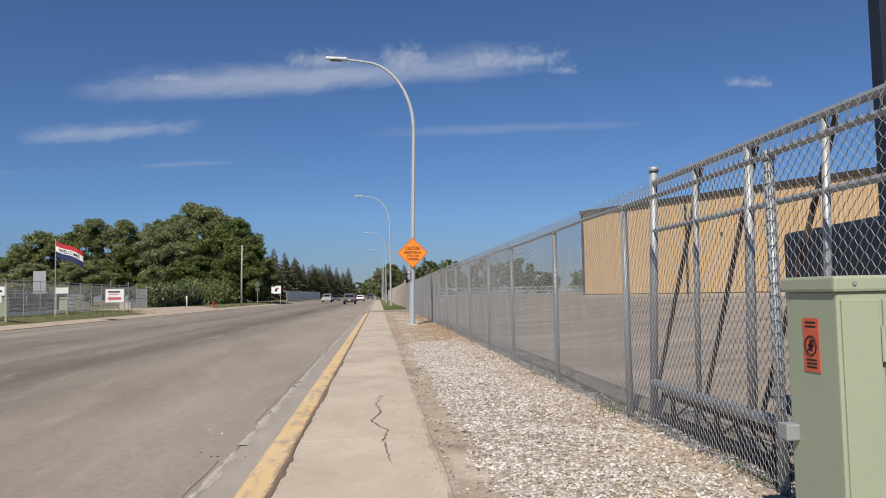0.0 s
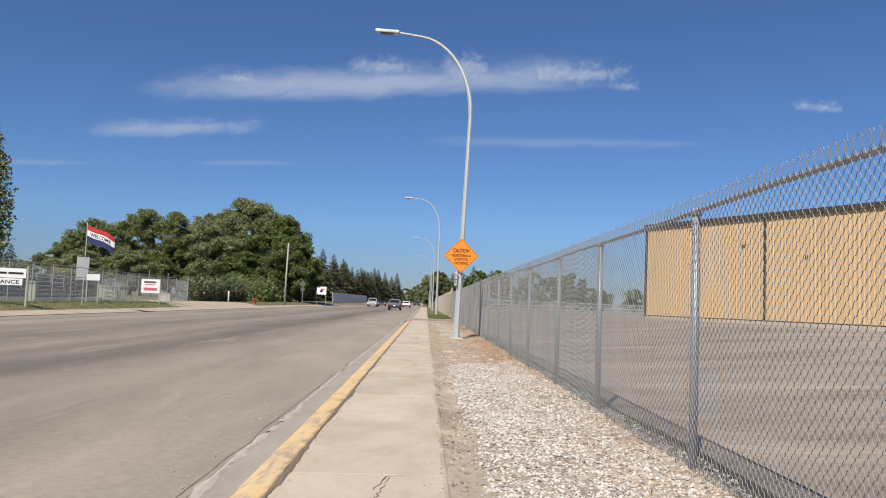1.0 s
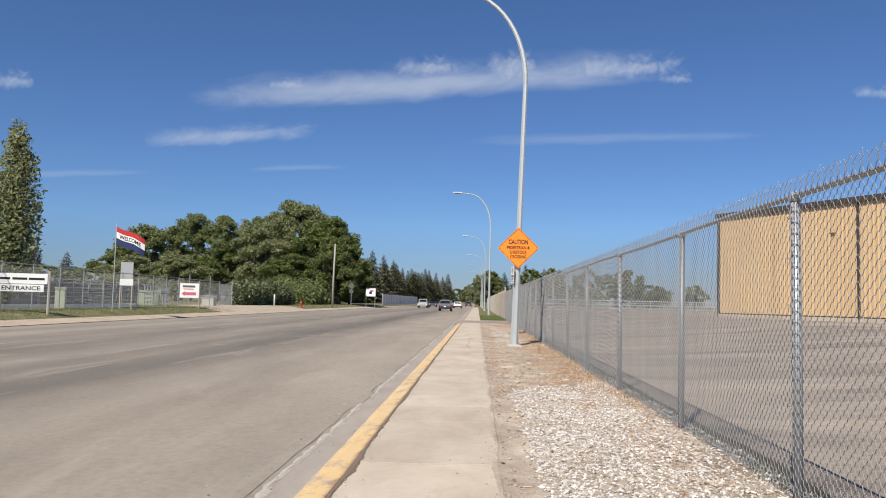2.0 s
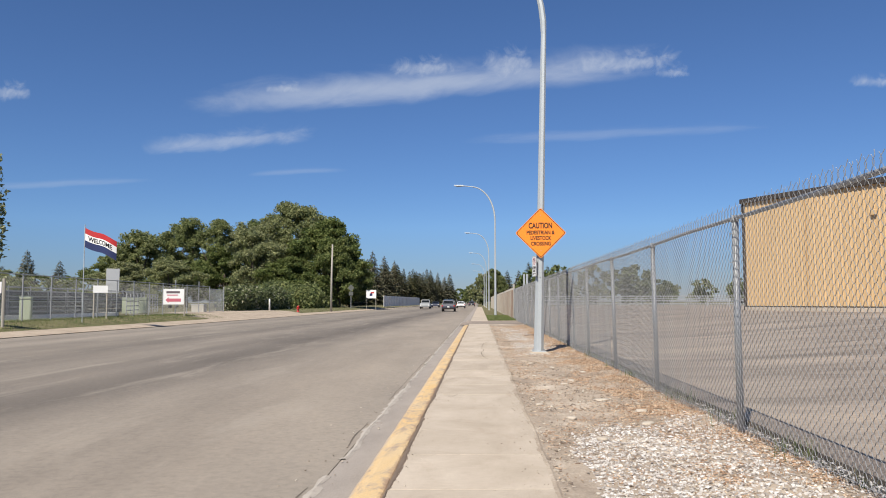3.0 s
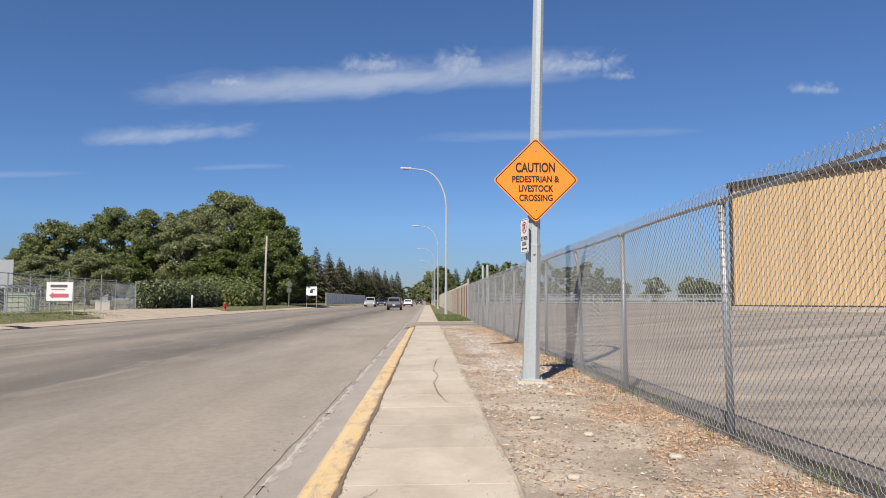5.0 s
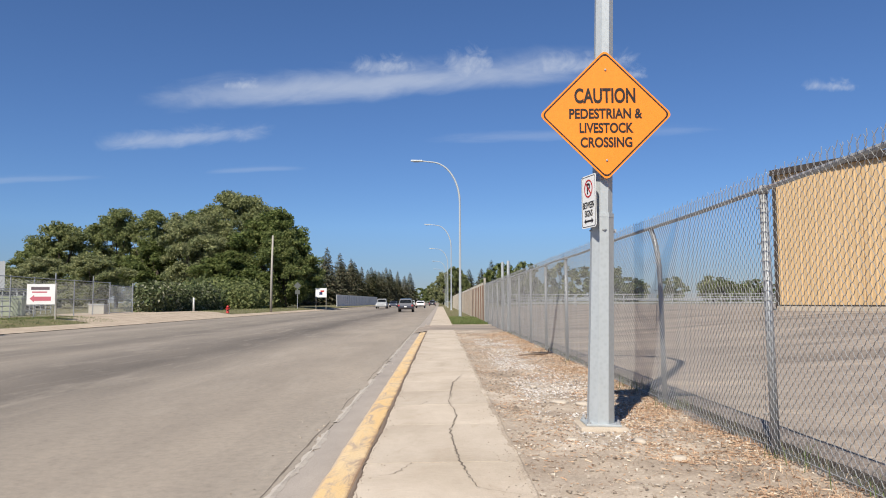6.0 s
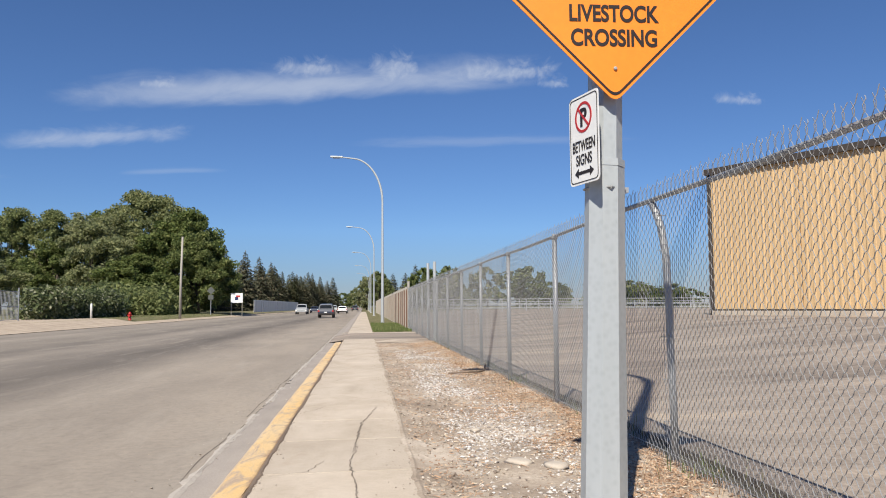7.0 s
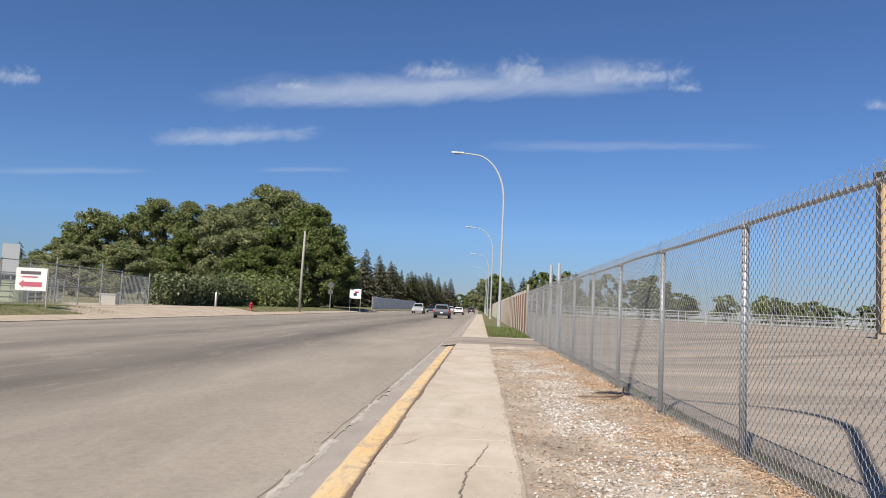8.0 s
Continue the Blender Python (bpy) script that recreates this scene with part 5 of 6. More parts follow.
boxes("board", [(-1.0, 1.0, -0.02, 0.02, 0.98, 1.33)], WHITE, en, 0.005)
words("lettering", "ENTRANCE", 1.7, 0.2, 0, -0.024, 1.155, BLACK, en, 0.02)
for a, b in ((-1.2, -0.5), (-0.4, 0.25), (0.32, 1.02)):
    boxes("print_bar", [(a, b, -0.026, -0.0205, 1.55, 1.66)], BLACK, en)
for x in (-1.4, 1.22):
    bars("post", [[(x, 0.06, -0.1), (x, 0.06, 2.0)]], 0.07, GREYWOOD, en, 8)
sheet_sign("far_sign", -19.5, 136.0, 2.0, 1.75, 1.45, 0, "white sign board on two posts by far trees", [-0.8, 0.8], [(NAVY, -0.28, 0.22, 2.4, 2.85), (RED, -0.1, 0.5, 2.85, 3.1)])
sheet_sign("small_notice", -22.75, 48.9, 1.5, 0.8, 0.42, 20, "small white notice board by the fence", [-0.35, 0.35], [])
sheet_sign("tall_panel", -38.2, 81.0, 1.9, 1.25, 2.5, 24, "tall grey display panel on two posts above the pens", [-0.5, 0.5], [], paint_mat("grey_board", (0.42, 0.43, 0.45), 0.6))

# flag on its pole
flag = base("welcome_flag", -21.3, 44.3, left_z(-21.3), "red, white and blue welcome flag flying from a thin pole", "flag")
bars("flag_pole", [[(0, 0, -0.1), (0, 0, 5.15)]], 0.025, POLE, flag, 6)


def cloth(t, z0, z1):
    """A point of the flying cloth: t along it, z0 to z1 bands."""
    return (1.72 * t, 0.16 * math.sin(6.5 * t) * t, 4.98 + (z0 - 0.95) - 0.70 * t ** 1.15 - 0.05 * math.sin(7 * t) + z1)


for nm, mat, a, b in (("red_band", RED, 0.66, 0.95), ("white_band", WHITE, 0.31, 0.66), ("blue_band", NAVY, -0.06, 0.31)):
    vs = [cloth(i / 24, z, 0.0) for i in range(25) for z in (a, b)]
    vs += [(x, y + 0.012, z) for x, y, z in vs]
    fs = [(2 * i, 2 * i + 2, 2 * i + 3, 2 * i + 1) for i in range(24)]
    fs += [tuple(50 + q for q in f[::-1]) for f in fs]
    fs += [(2 * i, 50 + 2 * i, 52 + 2 * i, 2 * i + 2) for i in range(24)] + [(2 * i + 1, 2 * i + 3, 53 + 2 * i, 51 + 2 * i) for i in range(24)]
    put(nm, data(nm, vs, fs), mat, flag)
txt = words("lettering", "WELCOME", 1.35, 0.24, 0.86, 0, 0.485, BLACK, flag, 0.02)
for v in txt.data.vertices:
    cx, cy, cz = cloth(v.co.x / 1.72, v.co.z, 0)
    v.co = (cx, cy - 0.012, cz)

# utility boxes, bollard, hydrant, poles
def green_box(x, y, w, d, h, label, rz):
    th = base("utility_box", x, y, left_z(x), label, "utility box", rz=rz)
    bm = bmesh.new()
    box(bm, -w / 2, w / 2, -d / 2, d / 2, 0, h - 0.08, 0.02)
    part("body", bm, BOXGREEN, th)
    bm = bmesh.new()
    box(bm, -w / 2 - 0.02, w / 2 + 0.02, -d / 2 - 0.02, d / 2 + 0.02, h - 0.08, h, 0.02)
    part("lid", bm, BOXGREEN, th)
    boxes("door", [(-w / 2 + 0.04, w / 2 - 0.04, -d / 2 - 0.012, -d / 2 - 0.001, 0.06, h - 0.12)], BOXGREEN, th, 0.004)


green_box(-24.85, 45.1, 0.55, 0.45, 1.25, "slim pale green utility pedestal in grass", 20)
green_box(-29.9, 68.5, 1.9, 1.5, 1.35, "squat pale green transformer box in grass", 20)
SHEDGREY = paint_mat("dull_beige_paint", (0.42, 0.40, 0.35), 0.6)
sheds = base("cooler_box", -27.2, 76.0, 0.3, "small dull beige equipment box behind the fence", "equipment box")
boxes("body", [(-0.6, 0.6, -0.4, 0.4, 0, 0.7)], SHEDGREY, sheds, 0.03)
boxes("lid", [(-0.64, 0.64, -0.44, 0.44, 0.7, 0.8)], GALV, sheds, 0.02)
bm = bmesh.new()
tube(bm, [(0, 0, -0.1), (0, 0, 1.22), (0, 0, 1.3), (0, 0, 1.33)], [0.09, 0.09, 0.07, 0.02], 12)
bol = part("bollard", bm, WHITE)
bol.matrix_basis = pose(-24.2, 89.3, left_z(-24.2))
tagged(bol, "white-painted round steel bollard by the driveway", "bollard")
hyd = base("fire_hydrant", -21.0, 89.5, left_z(-21), "red cast-iron fire hydrant at the roadside", "fire hydrant")
bm = bmesh.new()
tube(bm, [(0, 0, -0.05), (0, 0, 0.08), (0, 0, 0.09), (0, 0, 0.5), (0, 0, 0.52)], [0.16, 0.16, 0.11, 0.11, 0.14], 14)
part("barrel", bm, RED, hyd)
bm = bmesh.new()
tube(bm, [(0, 0, 0.52), (0, 0, 0.62), (0, 0, 0.68), (0, 0, 0.74)], [0.14, 0.13, 0.07, 0.03], 14)
part("bonnet", bm, RED, hyd)
bars("nozzle", [[(-0.2, 0, 0.42), (0.2, 0, 0.42)]], 0.055, RED, hyd, 10)
bars("pumper_nozzle", [[(0, -0.21, 0.36), (0, 0, 0.36)]], 0.075, RED, hyd, 10)
bm = bmesh.new()
tube(bm, [(0, 0, -0.3), (0.03, 0, 4.2), (0.12, 0, 8.9)], [0.15, 0.13, 0.10], 12)
up = part("utility_pole", bm, GREYWOOD)
up.matrix_basis = pose(-20.15, 104, left_z(-20.15))
tagged(up, "bare weathered grey timber utility pole", "utility pole")
ds = base("diamond_sign", -21.5, 127.0, left_z(-21.5), "grey back of a diamond road sign on a post", "traffic sign")
bars("post", [[(0, 0, -0.1), (0, 0, 3.6)]], 0.05, GALV, ds, 6)
bm = bmesh.new()
outline(bm, rounded([(0, 3.9), (-0.55, 3.35), (0, 2.8), (0.55, 3.35)], 0.05), -0.07, -0.055)
part("sign_plate", bm, BACK, ds)
bm = bmesh.new()
outline(bm, rounded([(-0.35, 2.7), (-0.35, 2.1), (0.35, 2.1), (0.35, 2.7)], 0.05), -0.07, -0.055)
part("tab_plate", bm, BACK, ds)
gw = base("sheet_fence", -20.7, 162.0, 0.3, "long pale grey sheet-metal fence along the road", "fence")
SHEET = paint_mat("pale_grey_sheet", (0.62, 0.62, 0.59), 0.6)
for i in range(26):
    boxes("sheet", [(-0.03 + i * 0.05, 0.03 + i * 0.05, i * 3.0, i * 3.0 + 2.98, 0, 2.3)], SHEET, gw)


# ---- vegetation ----
def leaf_cloud(name, centres, radii, count, leaf, seed, shell=0.55):
    """Small folded leaf clumps in and on a set of lobes."""
    r = np.random.RandomState(seed)
    c, s = np.array(centres, float), np.array(radii, float)
    wgt = (s[:, 0] * s[:, 1] * s[:, 2]) ** 0.66
    pick = r.choice(len(c), count, p=wgt / wgt.sum())
    d = r.normal(size=(count, 3))
    d /= np.linalg.norm(d, axis=1)[:, None]
    rad = shell + (1.22 - shell) * r.rand(count) ** 0.75
    rad += 0.2 * np.sin(d[:, 0] * 7 + pick) * np.sin(d[:, 1] * 6 + 2 * pick) * np.sin(d[:, 2] * 8)
    p = c[pick] + d * s[pick] * rad[:, None]
    n = d * 0.4 + r.normal(size=(count, 3)) * 0.85 + np.array([0, 0, 0.25])
    n /= np.linalg.norm(n, axis=1)[:, None]
    a = np.cross(n, r.normal(size=(count, 3)))
    a /= np.linalg.norm(a, axis=1)[:, None]
    b = np.cross(n, a)
    l = leaf * (0.55 + 0.9 * r.rand(count))[:, None]
    quad = np.stack([p - a * l, p - b * l * 0.55 + n * l * 0.22, p + a * l, p + b * l * 0.55 + n * l * 0.22], 1)
    f = np.arange(count)[:, None] * 4
    return data(name, quad.reshape(-1, 3).tolist(), np.concatenate([np.hstack([f, f + 1, f + 2]), np.hstack([f, f + 2, f + 3])]).tolist())


def broad_tree(seed, height, spread, leaves, leaf, label, lobes=17, low=0.12):
    r = random.Random(seed)
    th = base("tree", 0, 0, 0, label, "tree")
    bm = bmesh.new()
    lean = r.uniform(-0.4, 0.4)
    tube(bm, [(0, 0, -0.3), (lean * 0.2, 0, height * 0.12), (lean * 0.6, 0.1, height * 0.3), (lean, 0.2, height * 0.55)], [spread * 0.055, spread * 0.042, spread * 0.034, spread * 0.015], 9)
    part("trunk", bm, BARK, th)
    cs, rs = [], []
    for i in range(lobes):
        a = 2.4 * i + r.uniform(-0.4, 0.4)
        t = (i + 0.5) / lobes
        h = height * (low + 0.10 + (0.80 - low) * t)
        reach = spread * (0.62 * math.sin(math.pi * (0.16 + 0.80 * t)) + 0.06) * r.uniform(0.6, 1.25)
        cs.append((math.cos(a) * reach, math.sin(a) * reach, h + height * r.uniform(-0.03, 0.05)))
        q = spread * r.uniform(0.14, 0.30)
        rs.append((q, q, q * r.uniform(0.6, 0.85)))
    for i in range(0, lobes, 2):
        x, y, z = cs[i]
        bm = bmesh.new()
        tube(bm, [(lean * 0.6, 0.1, height * 0.26), (x * 0.45, y * 0.45, z * 0.72), (x * 0.9, y * 0.9, z)], [spread * 0.02, spread * 0.013, spread * 0.005], 6)
        part("limb", bm, BARK, th)
    clumps, sizes = [], []
    for (x, y, z), (q, _, qz) in zip(cs, rs):
        for n in range(9):
            d = Vector((r.gauss(0, 1), r.gauss(0, 1), r.gauss(0.25, 0.9))).normalized()
            clumps.append((x + d.x * q * 0.9, y + d.y * q * 0.9, z + d.z * qz * 1.0))
            k = q * r.uniform(0.30, 0.62)
            sizes.append((k, k, k * r.uniform(0.6, 0.85)))
    put("crown", leaf_cloud("crown", clumps, sizes, leaves, leaf, seed, 0.22), LEAF, th)
    return th


def spruce(seed, height, label):
    r = np.random.RandomState(seed)
    th = base("spruce", 0, 0, 0, label, "tree")
    bm = bmesh.new()
    tube(bm, [(0, 0, -0.3), (0, 0, height * 0.5), (0, 0, height * 0.98)], [0.2, 0.11, 0.015], 7)
    part("trunk", bm, BARK, th)
    count = 4200
    t = 1 - np.sqrt(r.rand(count))
    tier = np.sin(t * height * 5.2) * 0.22
    reach = (height * 0.225 * (1 - t) ** 0.9 + 0.18) * (1 + tier)
    ang = r.rand(count) * 2 * math.pi
    reach *= 1 + 0.22 * np.sin(ang * 3 + t * 23) + 0.12 * np.sin(ang * 7 + t * 51)
    rad = reach * (0.25 + 0.75 * r.rand(count) ** 0.6)
    out = np.stack([np.cos(ang), np.sin(ang), np.zeros(count)], 1)
    p = out * rad[:, None] + np.stack([np.zeros(count), np.zeros(count), height * (0.06 + 0.93 * t) - rad * 0.3], 1)
    along = out + np.array([0, 0, -0.35]) + r.normal(size=(count, 3)) * 0.3
    along /= np.linalg.norm(along, axis=1)[:, None]
    side = np.cross(along, np.array([0, 0, 1.0])) + r.normal(size=(count, 3)) * 0.3
    side /= np.linalg.norm(side, axis=1)[:, None]
    l = (0.28 + 0.5 * (1 - t) * r.rand(count))[:, None]
    quad = np.stack([p - along * l, p - side * l * 0.4, p + along * l, p + side * l * 0.4 + np.array([0, 0, 0.05])], 1)
    f = np.arange(count)[:, None] * 4
    vs, fs = quad.reshape(-1, 3).tolist(), np.concatenate([np.hstack([f, f + 1, f + 2]), np.hstack([f, f + 2, f + 3])]).tolist()
    put("crown", data("crown", vs, fs), NEEDLE, th)
    return th


def grow(proto, places, group):
    for i, (x, y, s, sz) in enumerate(places):
        z = ground_z(x, y)
        if i == 0:
            ob = proto
            ob.matrix_basis = pose(x, y, z, 0, 0, 40)
            ob.scale = (s, s, sz)
        else:
            ob = copy_thing(proto, pose(x, y, z, 0, 0, (i * 67) % 360))
            ob.scale = (s, s, sz)
        tagged(ob, group=group)


T1 = broad_tree(1, 20.8, 9.3, 46000, 0.225, "tall full-crowned green broadleaf tree", 34)
T2 = broad_tree(5, 15.6, 7.7, 24000, 0.23, "rounded green broadleaf tree", 26, 0.02)
T3 = broad_tree(9, 17.8, 6.6, 15000, 0.22, "thin-leaved tall broadleaf tree with gaps", 22)
grow(T1, [(-36.5, 146, 1.0, 1.0), (-44, 152, 0.8, 0.86), (4.5, 262, 0.55, 0.62)], "trees along the far side of the road")
grow(T2, [(-27.4, 141, 1.1, 1.02), (-25.4, 137, 0.8, 0.78), (-41, 138, 1.0, 0.95), (-66, 146, 1.05, 0.92), (-72, 150, 1.1, 0.72), (-48, 142, 0.9, 0.72), (-33, 133, 0.85, 0.55),
          (-25.6, 149, 0.66, 0.66), (-52, 128, 0.8, 0.5), (0.5, 305, 0.8, 0.8), (7, 330, 0.8, 0.8), (-62, 133, 0.8, 0.5)], "trees along the far side of the road")
grow(T3, [(-58, 150, 1.0, 1.0), (-51.5, 148, 1.0, 0.97), (-62, 155, 0.95, 0.96)], "trees along the far side of the road")

TB = broad_tree(21, 8.0, 5.5, 1500, 0.42, "distant dark green tree beyond the yard", 12, 0.0)
rt = random.Random(31)
grow(TB, [(14 + 4.6 * i + rt.uniform(-2, 2), 190 + rt.uniform(-20, 28), rt.uniform(0.8, 1.2), rt.uniform(0.5, 0.85) if i > 5 else rt.uniform(0.85, 1.15)) for i in range(30)], "trees beyond the yard")
TC = copy_thing(TB, pose(-100, 260, 0))
grow(TC, [(-82 - 11 * i + rt.uniform(-4, 4), 150 + 6 * i + rt.uniform(-15, 15), 1.2, rt.uniform(0.75, 1.1)) for i in range(20)], "trees behind the livestock grounds")
TD = copy_thing(TB, pose(0, 700, 0))
grow(TD, [(-90 + 12 * i + rt.uniform(-4, 4), 640 + rt.uniform(-60, 60), 2.0, rt.uniform(1.2, 1.9)) for i in range(16)], "trees at the far end of the road")

S1 = spruce(2, 17.0, "tall dark green spruce")
S2 = spruce(7, 15.0, "tall brownish green spruce")
rs2 = random.Random(17)
row = []
for i in range(46):
    y = 186 + 7.2 * i
    row.append((-37 + 0.022 * (y - 186) + rs2.uniform(-4, 5), y, rs2.uniform(1.0, 1.35), rs2.uniform(0.76, 1.06) * (1 + 0.0006 * (y - 186))))
grow(S1, row[0::2] + [(-108, 178, 1.0, 0.82), (-100, 178, 0.9, 0.66), (18, 290, 1.1, 0.95), (11, 320, 1.1, 0.85), (-22, 540, 1.5, 1.3), (26, 300, 1.1, 0.9)], "spruce row along the road")
grow(S2, row[1::2] + [(-122, 190, 1.1, 0.7), (13, 265, 1.0, 0.8), (22, 310, 1.1, 0.9), (-24, 500, 1.5, 1.2), (9, 350, 1.2, 1.0)], "spruce row along the road")

pop = base("poplar_tree", -28.7, 46.0, ground_z(-28.7, 46), "tall narrow columnar green poplar", "tree")
bm = bmesh.new()
tube(bm, [(0, 0, -0.3), (0, 0, 5), (0, 0, 10.6)], [0.2, 0.12, 0.02], 8)
part("trunk", bm, BARK, pop)
rp = random.Random(3)
pcs = [(rp.uniform(-0.25, 0.25), rp.uniform(-0.25, 0.25), 1.2 + 0.52 * i) for i in range(19)]
prs = [(1.25 * math.sin(math.pi * (0.24 + 0.72 * i / 19)) ** 0.8 + 0.12,) * 2 + (0.85,) for i in range(19)]
put("crown", leaf_cloud("crown", pcs, prs, 9000, 0.13, 3, 0.3), LEAF, pop)
pin = tagged(copy_thing(pop, pose(16, 225, 0.4)), "distant narrow columnar poplar", "tree")
pin.scale = (0.8, 0.8, 1.0)

hedge = base("hedge", 0, 0, 0, "dense green flowering hedge along the driveway", "hedge")
hc, hr = [], []
for i in range(34):
    t = 0.34 * i / 33
    hc.append((-27.4 + 3.0 * t + rp.uniform(-0.3, 0.3), 85 + 50 * t, 1.35))
    hr.append((1.2, 1.4, 1.5 + rp.uniform(-0.15, 0.2)))
put("foliage", leaf_cloud("foliage", hc, hr, 11000, 0.17, 12, 0.6), HEDGE, hedge)
shrub = base("shrubs", 0, 0, 0, "low dark shrubs under the trees", "shrub")
hc = [(-32 + 6.0 * rp.random(), 104 + 38 * rp.random(), 1.3 + 1.1 * rp.random()) for i in range(26)]
put("foliage", leaf_cloud("foliage", hc, [(2.0, 2.2, 1.9)] * 26, 15000, 0.26, 14, 0.5), LEAF, shrub)


# ---- vehicles ----
def car(name, x, y, z, rz, paint, label, kind):
    th = base(name, x, y, z, label, "car", "vehicles on the road", rz)
    w = 0.92
    if kind == "pickup":
        body = [(-2.7, 0.45), (-2.7, 1.0), (-0.9, 1.02), (-0.85, 1.05), (1.2, 1.08), (2.5, 0.98), (2.7, 0.8), (2.7, 0.4)]
        cabin = [(-0.85, 1.04), (-0.72, 1.78), (0.55, 1.8), (1.3, 1.07)]
        w = 0.98
    elif kind == "suv":
        body = [(-2.25, 0.4), (-2.28, 0.75), (-2.2, 1.0), (1.0, 1.02), (2.1, 0.9), (2.25, 0.7), (2.25, 0.35)]
        cabin = [(-2.18, 1.0), (-1.85, 1.6), (-0.2, 1.68), (0.4, 1.6), (1.15, 1.0)]
    else:
        body = [(-2.3, 0.38), (-2.32, 0.7), (-2.2, 0.92), (1.0, 0.92), (2.15, 0.8), (2.28, 0.6), (2.28, 0.32)]
        cabin = [(-1.75, 0.91), (-1.2, 1.38), (0.1, 1.43), (1.1, 0.91)]

    def loft(pts, w0, w1, zmid):
        bm = bmesh.new()
        a = [bm.verts.new((-(w0 if z < zmid else w1), px, z)) for px, z in pts]
        b = [bm.verts.new(((w0 if z < zmid else w1), px, z)) for px, z in pts]
        bm.faces.new(a)
        bm.faces.new(b[::-1])
        for i in range(len(pts)):
            j = (i + 1) % len(pts)
            bm.faces.new((a[i], b[i], b[j], a[j]))
        bmesh.ops.bevel(bm, geom=bm.edges[:], offset=0.04, segments=2, affect="EDGES")
        return bm

    part("body", loft(body, w, w * 0.97, 0.8), paint, th)
    zc = cabin[0][1] + 0.2
    cb = part("cabin", loft(cabin, w * 0.93, w * 0.76, zc), paint, th)
    top = max(z for _, z in cabin)
    for s in (-1, 1):
        bm = bmesh.new()
        (ya, za), (yb, zb) = cabin[0], cabin[-1]
        q = [(ya + 0.35, za + 0.08), (cabin[1][0] + 0.22, top - 0.13), (cabin[-2][0] - 0.05, top - 0.13), (yb - 0.28, zb + 0.08)]
        vs2 = [bm.verts.new((s * (w * 0.955 if z < zc else w * 0.80), yy, z)) for yy, z in q]
        bm.faces.new(vs2)
        bmesh.ops.solidify(bm, geom=bm.faces[:], thickness=0.02)
        part("side_window", bm, GLASS, cb)
    for nm, (p, q), sgn in (("rear_window", (cabin[0], cabin[1]), -1), ("windscreen", (cabin[-1], cabin[-2]), 1)):
        bm = bmesh.new()
        lo = (p[0] + (q[0] - p[0]) * 0.2 + sgn * 0.03, p[1] + (q[1] - p[1]) * 0.2)
        hi = (p[0] + (q[0] - p[0]) * 0.85 + sgn * 0.03, p[1] + (q[1] - p[1]) * 0.85)
        vs2 = [bm.verts.new(v) for v in ((-w * 0.8, *lo), (w * 0.8, *lo), (w * 0.68, *hi), (-w * 0.68, *hi))]
        bm.faces.new(vs2)
        bmesh.ops.solidify(bm, geom=bm.faces[:], thickness=0.02)
        part(nm, bm, GLASS, cb)
    for sx in (-1, 1):
        for sy in (body[0][0] + 0.85, body[-1][0] - 0.85):
            bm = bmesh.new()
            tube(bm, [(sx * (w - 0.2), sy, 0.34), (sx * (w - 0.16), sy, 0.34), (sx * (w + 0.0), sy, 0.34), (sx * (w + 0.02), sy, 0.34)], [0.30, 0.34, 0.34, 0.30], 18)
            wh2 = part("wheel", bm, TYRE, th)
            bm = bmesh.new()
            tube(bm, [(sx * (w - 0.1), sy, 0.34), (sx * (w + 0.028), sy, 0.34)], 0.2, 12)
            part("rim", bm, GALV, wh2)
        boxes("tail_light", [(sx * w * 0.9 - 0.1, sx * w * 0.9 + 0.1, body[0][0] - 0.035, body[0][0] + 0.05, 0.72, 0.9)], RED, th)
        boxes("headlight", [(sx * w * 0.85 - 0.13, sx * w * 0.85 + 0.13, body[-1][0] - 0.08, body[-1][0] + 0.012, 0.62, 0.76)], WHITE, th)
    boxes("bumper", [(-w * 0.95, w * 0.95, body[0][0] - 0.06, body[0][0] + 0.05, 0.34, 0.55)], BLACK, th, 0.02)
    boxes("number_plate", [(-0.16, 0.16, body[0][0] - 0.07, body[0][0] - 0.062, 0.6, 0.72)], WHITE, th)
    return th


BLUEGREY = grained("dark_blue_car_paint", (0.028, 0.034, 0.055), (0.04, 0.046, 0.072), rough=0.3, relief=0.0, spec=0.6)
SILVER = grained("silver_car_paint", (0.30, 0.31, 0.32), (0.38, 0.39, 0.40), rough=0.32, relief=0.0, spec=0.6)
CARWHITE = grained("white_car_paint", (0.70, 0.70, 0.70), (0.78, 0.78, 0.78), rough=0.3, relief=0.0, spec=0.5)
car("dark_suv", -4.9, 112.0, -0.09, 0, BLUEGREY, "dark blue-grey sport utility car driving away", "suv")
car("white_sedan", -4.6, 168.0, -0.09, 0, CARWHITE, "white sedan driving away in the near lane", "sedan")
car("silver_pickup", -11.4, 156.0, -0.07, 180, SILVER, "silver pickup truck in the oncoming lane", "pickup")
car("dark_sedan", -11.4, 190.0, -0.07, 180, BLUEGREY, "dark sedan in the oncoming lane", "sedan")
car("silver_suv", -8.2, 215.0, -0.06, 180, SILVER, "silver sport utility car in the oncoming lane", "suv")
car("black_suv", -3.0, 235.0, -0.1, 0, DARK, "black sport utility car far along the road", "suv")


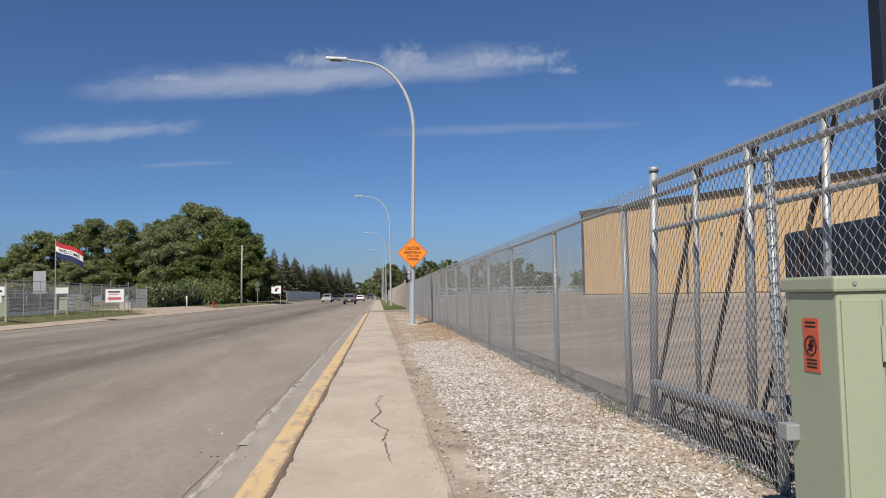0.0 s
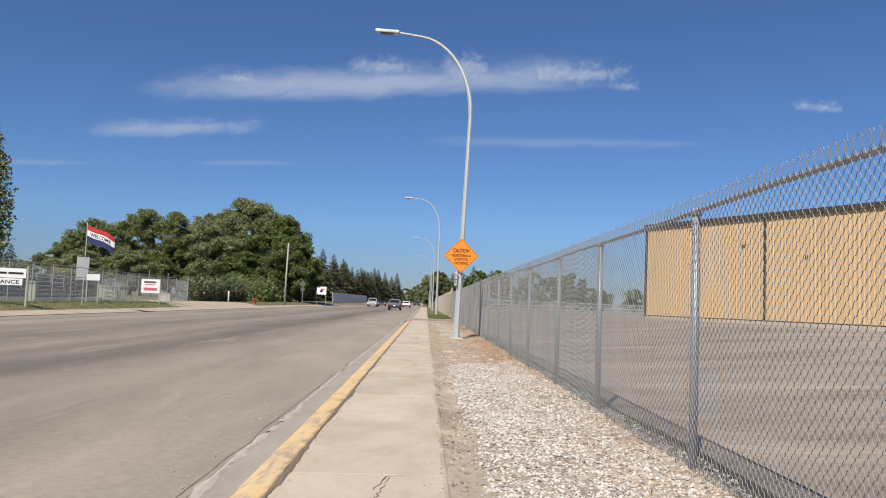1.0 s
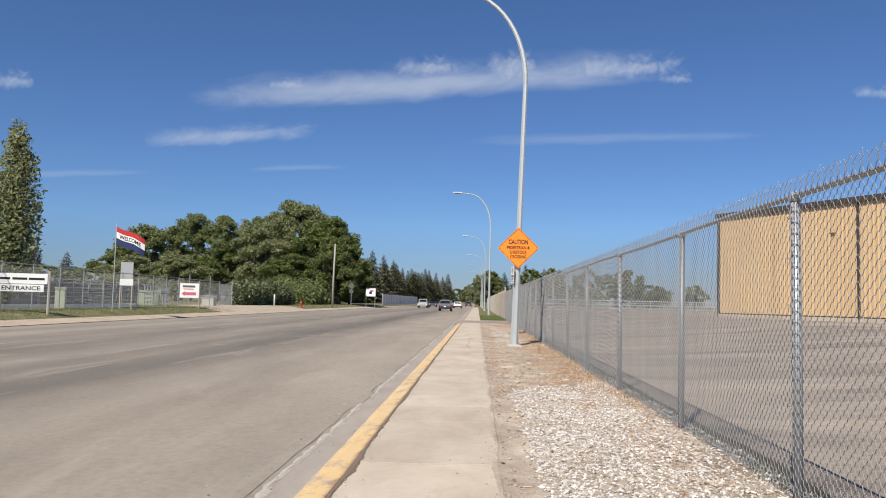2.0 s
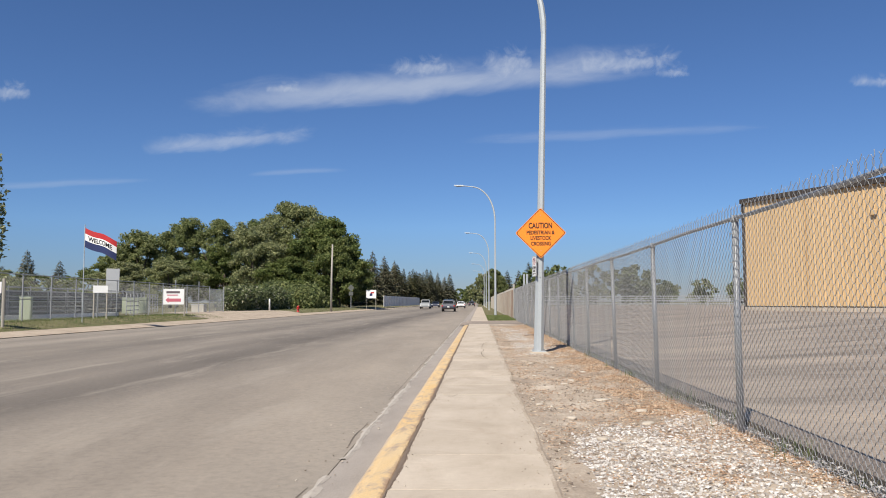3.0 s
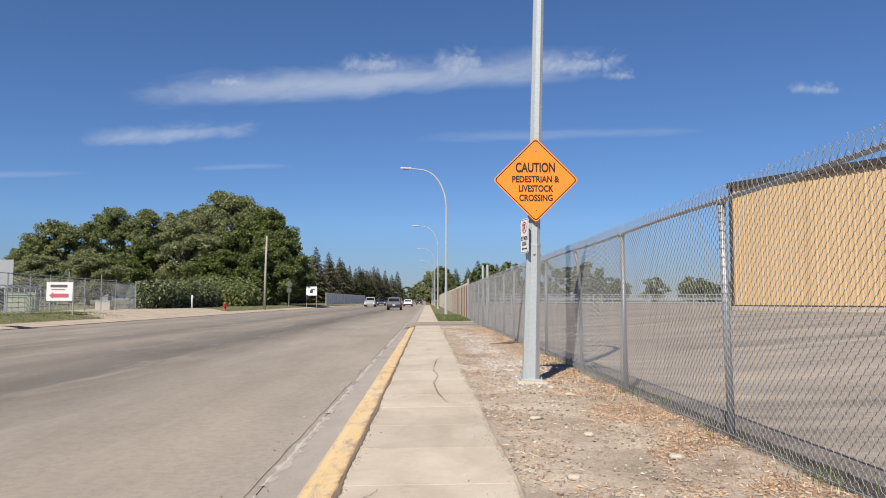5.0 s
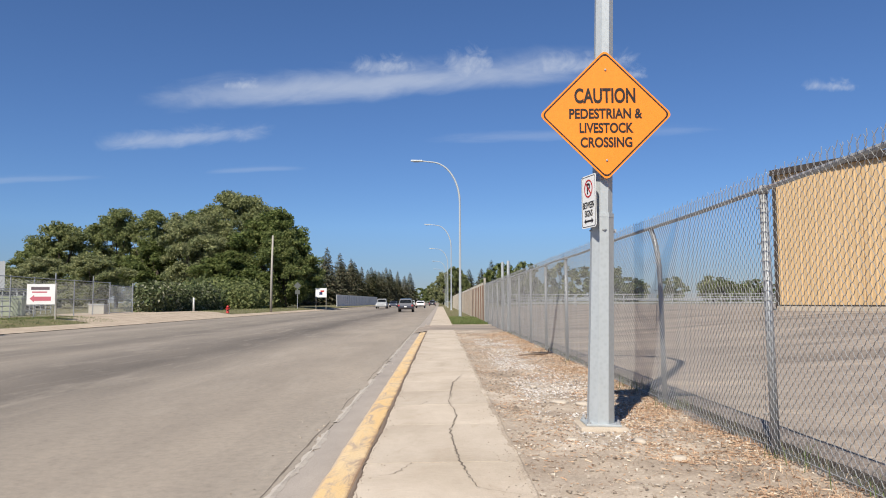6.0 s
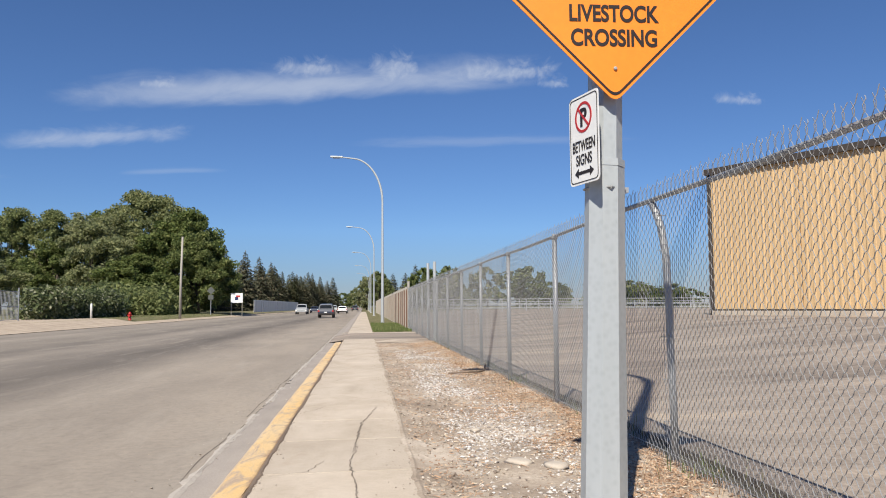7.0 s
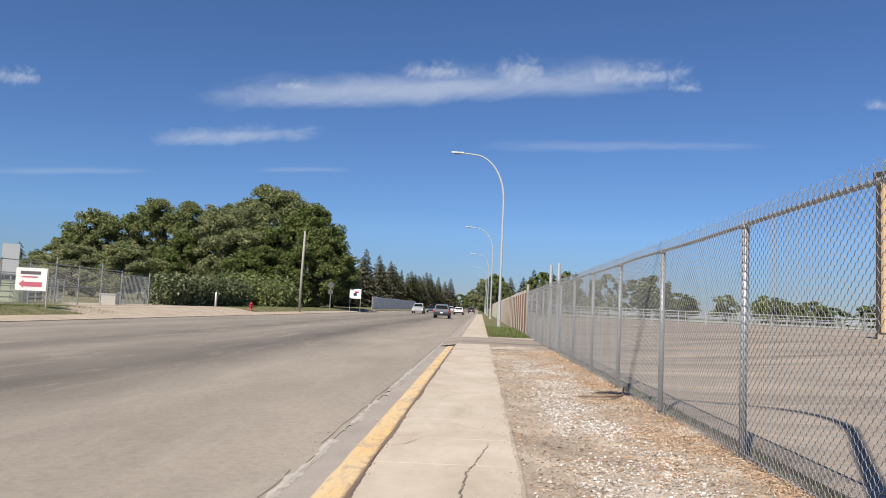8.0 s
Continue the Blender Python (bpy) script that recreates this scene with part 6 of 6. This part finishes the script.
# ---- high thin clouds ----
def cloud_mat(name, stretch, density, curl, lowedge, ragged=0.9, floor=1.12):
    m, nt, b = node_mat(name)
    nt.nodes.remove(b)
    tc = nt.nodes.new("ShaderNodeTexCoord")
    sep = nt.nodes.new("ShaderNodeSeparateXYZ")
    nt.links.new(tc.outputs["Generated"], sep.inputs[0])

    def math_node(op, a, c=None):
        n = nt.nodes.new("ShaderNodeMath")
        n.operation = op
        for i, v in enumerate((a, c)):
            if v is None:
                continue
            if isinstance(v, (int, float)):
                n.inputs[i].default_value = v
            else:
                nt.links.new(v, n.inputs[i])
        return n.outputs[0]

    mp = nt.nodes.new("ShaderNodeMapping")
    mp.inputs["Scale"].default_value = stretch
    nt.links.new(tc.outputs["Object"], mp.inputs[0])
    wisps = noise_tex(nt, mp.outputs[0], 1.0, 8, 0.62, curl)
    soft = noise_tex(nt, mp.outputs[0], 0.35, 4, 0.5, curl * 0.5)
    u = math_node("SUBTRACT", sep.outputs["X"], 0.5)
    v = sep.outputs["Z"]
    uu = math_node("MULTIPLY", math_node("MULTIPLY", u, u), 4.0)
    ex = math_node("SUBTRACT", 1.0, math_node("MULTIPLY", uu, uu))
    low = nt.nodes.new("ShaderNodeMapRange")
    low.interpolation_type = "SMOOTHSTEP"
    low.inputs["From Min"].default_value, low.inputs["From Max"].default_value = 0.02, lowedge
    nt.links.new(v, low.inputs[0])
    high = math_node("SUBTRACT", 1.0, v)
    shape = math_node("MULTIPLY", math_node("MULTIPLY", ex, low.outputs[0]), high)
    dens = math_node("ADD", math_node("MULTIPLY", wisps, ragged), math_node("MULTIPLY", soft, 0.6))
    dens = math_node("SUBTRACT", math_node("ADD", dens, math_node("MULTIPLY", shape, 1.15)), floor)
    fade = nt.nodes.new("ShaderNodeMapRange")
    fade.interpolation_type = "SMOOTHSTEP"
    fade.inputs["From Min"].default_value, fade.inputs["From Max"].default_value = 0.0, 0.55
    fade.inputs["To Max"].default_value = density
    nt.links.new(dens, fade.inputs[0])
    edge = nt.nodes.new("ShaderNodeMapRange")
    edge.interpolation_type = "SMOOTHSTEP"
    edge.inputs["From Max"].default_value = 0.25
    nt.links.new(shape, edge.inputs[0])
    alpha = math_node("MULTIPLY", fade.outputs[0], edge.outputs[0])
    em = nt.nodes.new("ShaderNodeEmission")
    em.inputs["Color"].default_value, em.inputs["Strength"].default_value = (0.80, 0.86, 0.96, 1), CLOUD_GLOW
    tr = nt.nodes.new("ShaderNodeBsdfTransparent")
    mx = nt.nodes.new("ShaderNodeMixShader")
    nt.links.new(alpha, mx.inputs[0])
    nt.links.new(tr.outputs[0], mx.inputs[1])
    nt.links.new(em.outputs[0], mx.inputs[2])
    nt.links.new(mx.outputs[0], nt.nodes["Material Output"].inputs["Surface"])
    return m


CLOUD_GLOW = 0.62
STREAK = cloud_mat("streaky_cloud", (0.0026, 0, 0.0088), 0.52, 0.6, 0.46, 0.58, 0.86)
WISP = cloud_mat("wispy_cloud", (0.005, 0, 0.014), 0.42, 1.0, 0.45, 0.7, 0.98)
TUFTY = cloud_mat("tufted_cloud", (0.010, 0, 0.012), 0.46, 1.6, 0.45)
VEIL = cloud_mat("cloud_veil", (0.0022, 0, 0.02), 0.16, 0.3, 0.4)


def cloud(x, z, w, h, tilt, mat, label):
    bm = bmesh.new()
    n = 24
    grid = [[bm.verts.new((w * (i / n - 0.5), 60 * (i / n - 0.5) ** 2, h * (j / 6 - 0.5))) for i in range(n + 1)] for j in range(7)]
    for j in range(6):
        for i in range(n):
            bm.faces.new((grid[j][i], grid[j][i + 1], grid[j + 1][i + 1], grid[j + 1][i]))
    ob = part("cloud", bm, mat)
    ob.matrix_basis = pose(x, 3000 + 0.02 * x, z, 0, -tilt, 0)
    tagged(ob, label, "cloud", "clouds", "structure")


cloud(-190, 930, 2350, 320, 4.6, STREAK, "long thin white streak of high cloud")
cloud(-1030, 685, 900, 190, 4.5, WISP, "thin short streak of high cloud")
cloud(-230, 985, 340, 190, 3, TUFTY, "small wispy white cloud tuft")
cloud(120, 1010, 260, 280, 3, TUFTY, "curling wispy white cloud tuft")
cloud(610, 1000, 560, 220, 3, TUFTY, "ragged white cloud tuft")
cloud(-805, 895, 190, 110, 3, TUFTY, "small wispy white cloud tuft")
cloud(790, 945, 170, 120, 3, TUFTY, "small wispy white cloud tuft")
cloud(1620, 900, 300, 130, 0, TUFTY, "faint small cloud puff")
cloud(-1965, 900, 270, 190, 0, TUFTY, "small white cloud puff")
cloud(560, 700, 1500, 130, 2, VEIL, "faint thin cloud veil")
cloud(-1700, 505, 900, 90, 2, VEIL, "faint thin cloud veil")
cloud(-740, 545, 500, 70, 2, VEIL, "faint thin cloud veil")
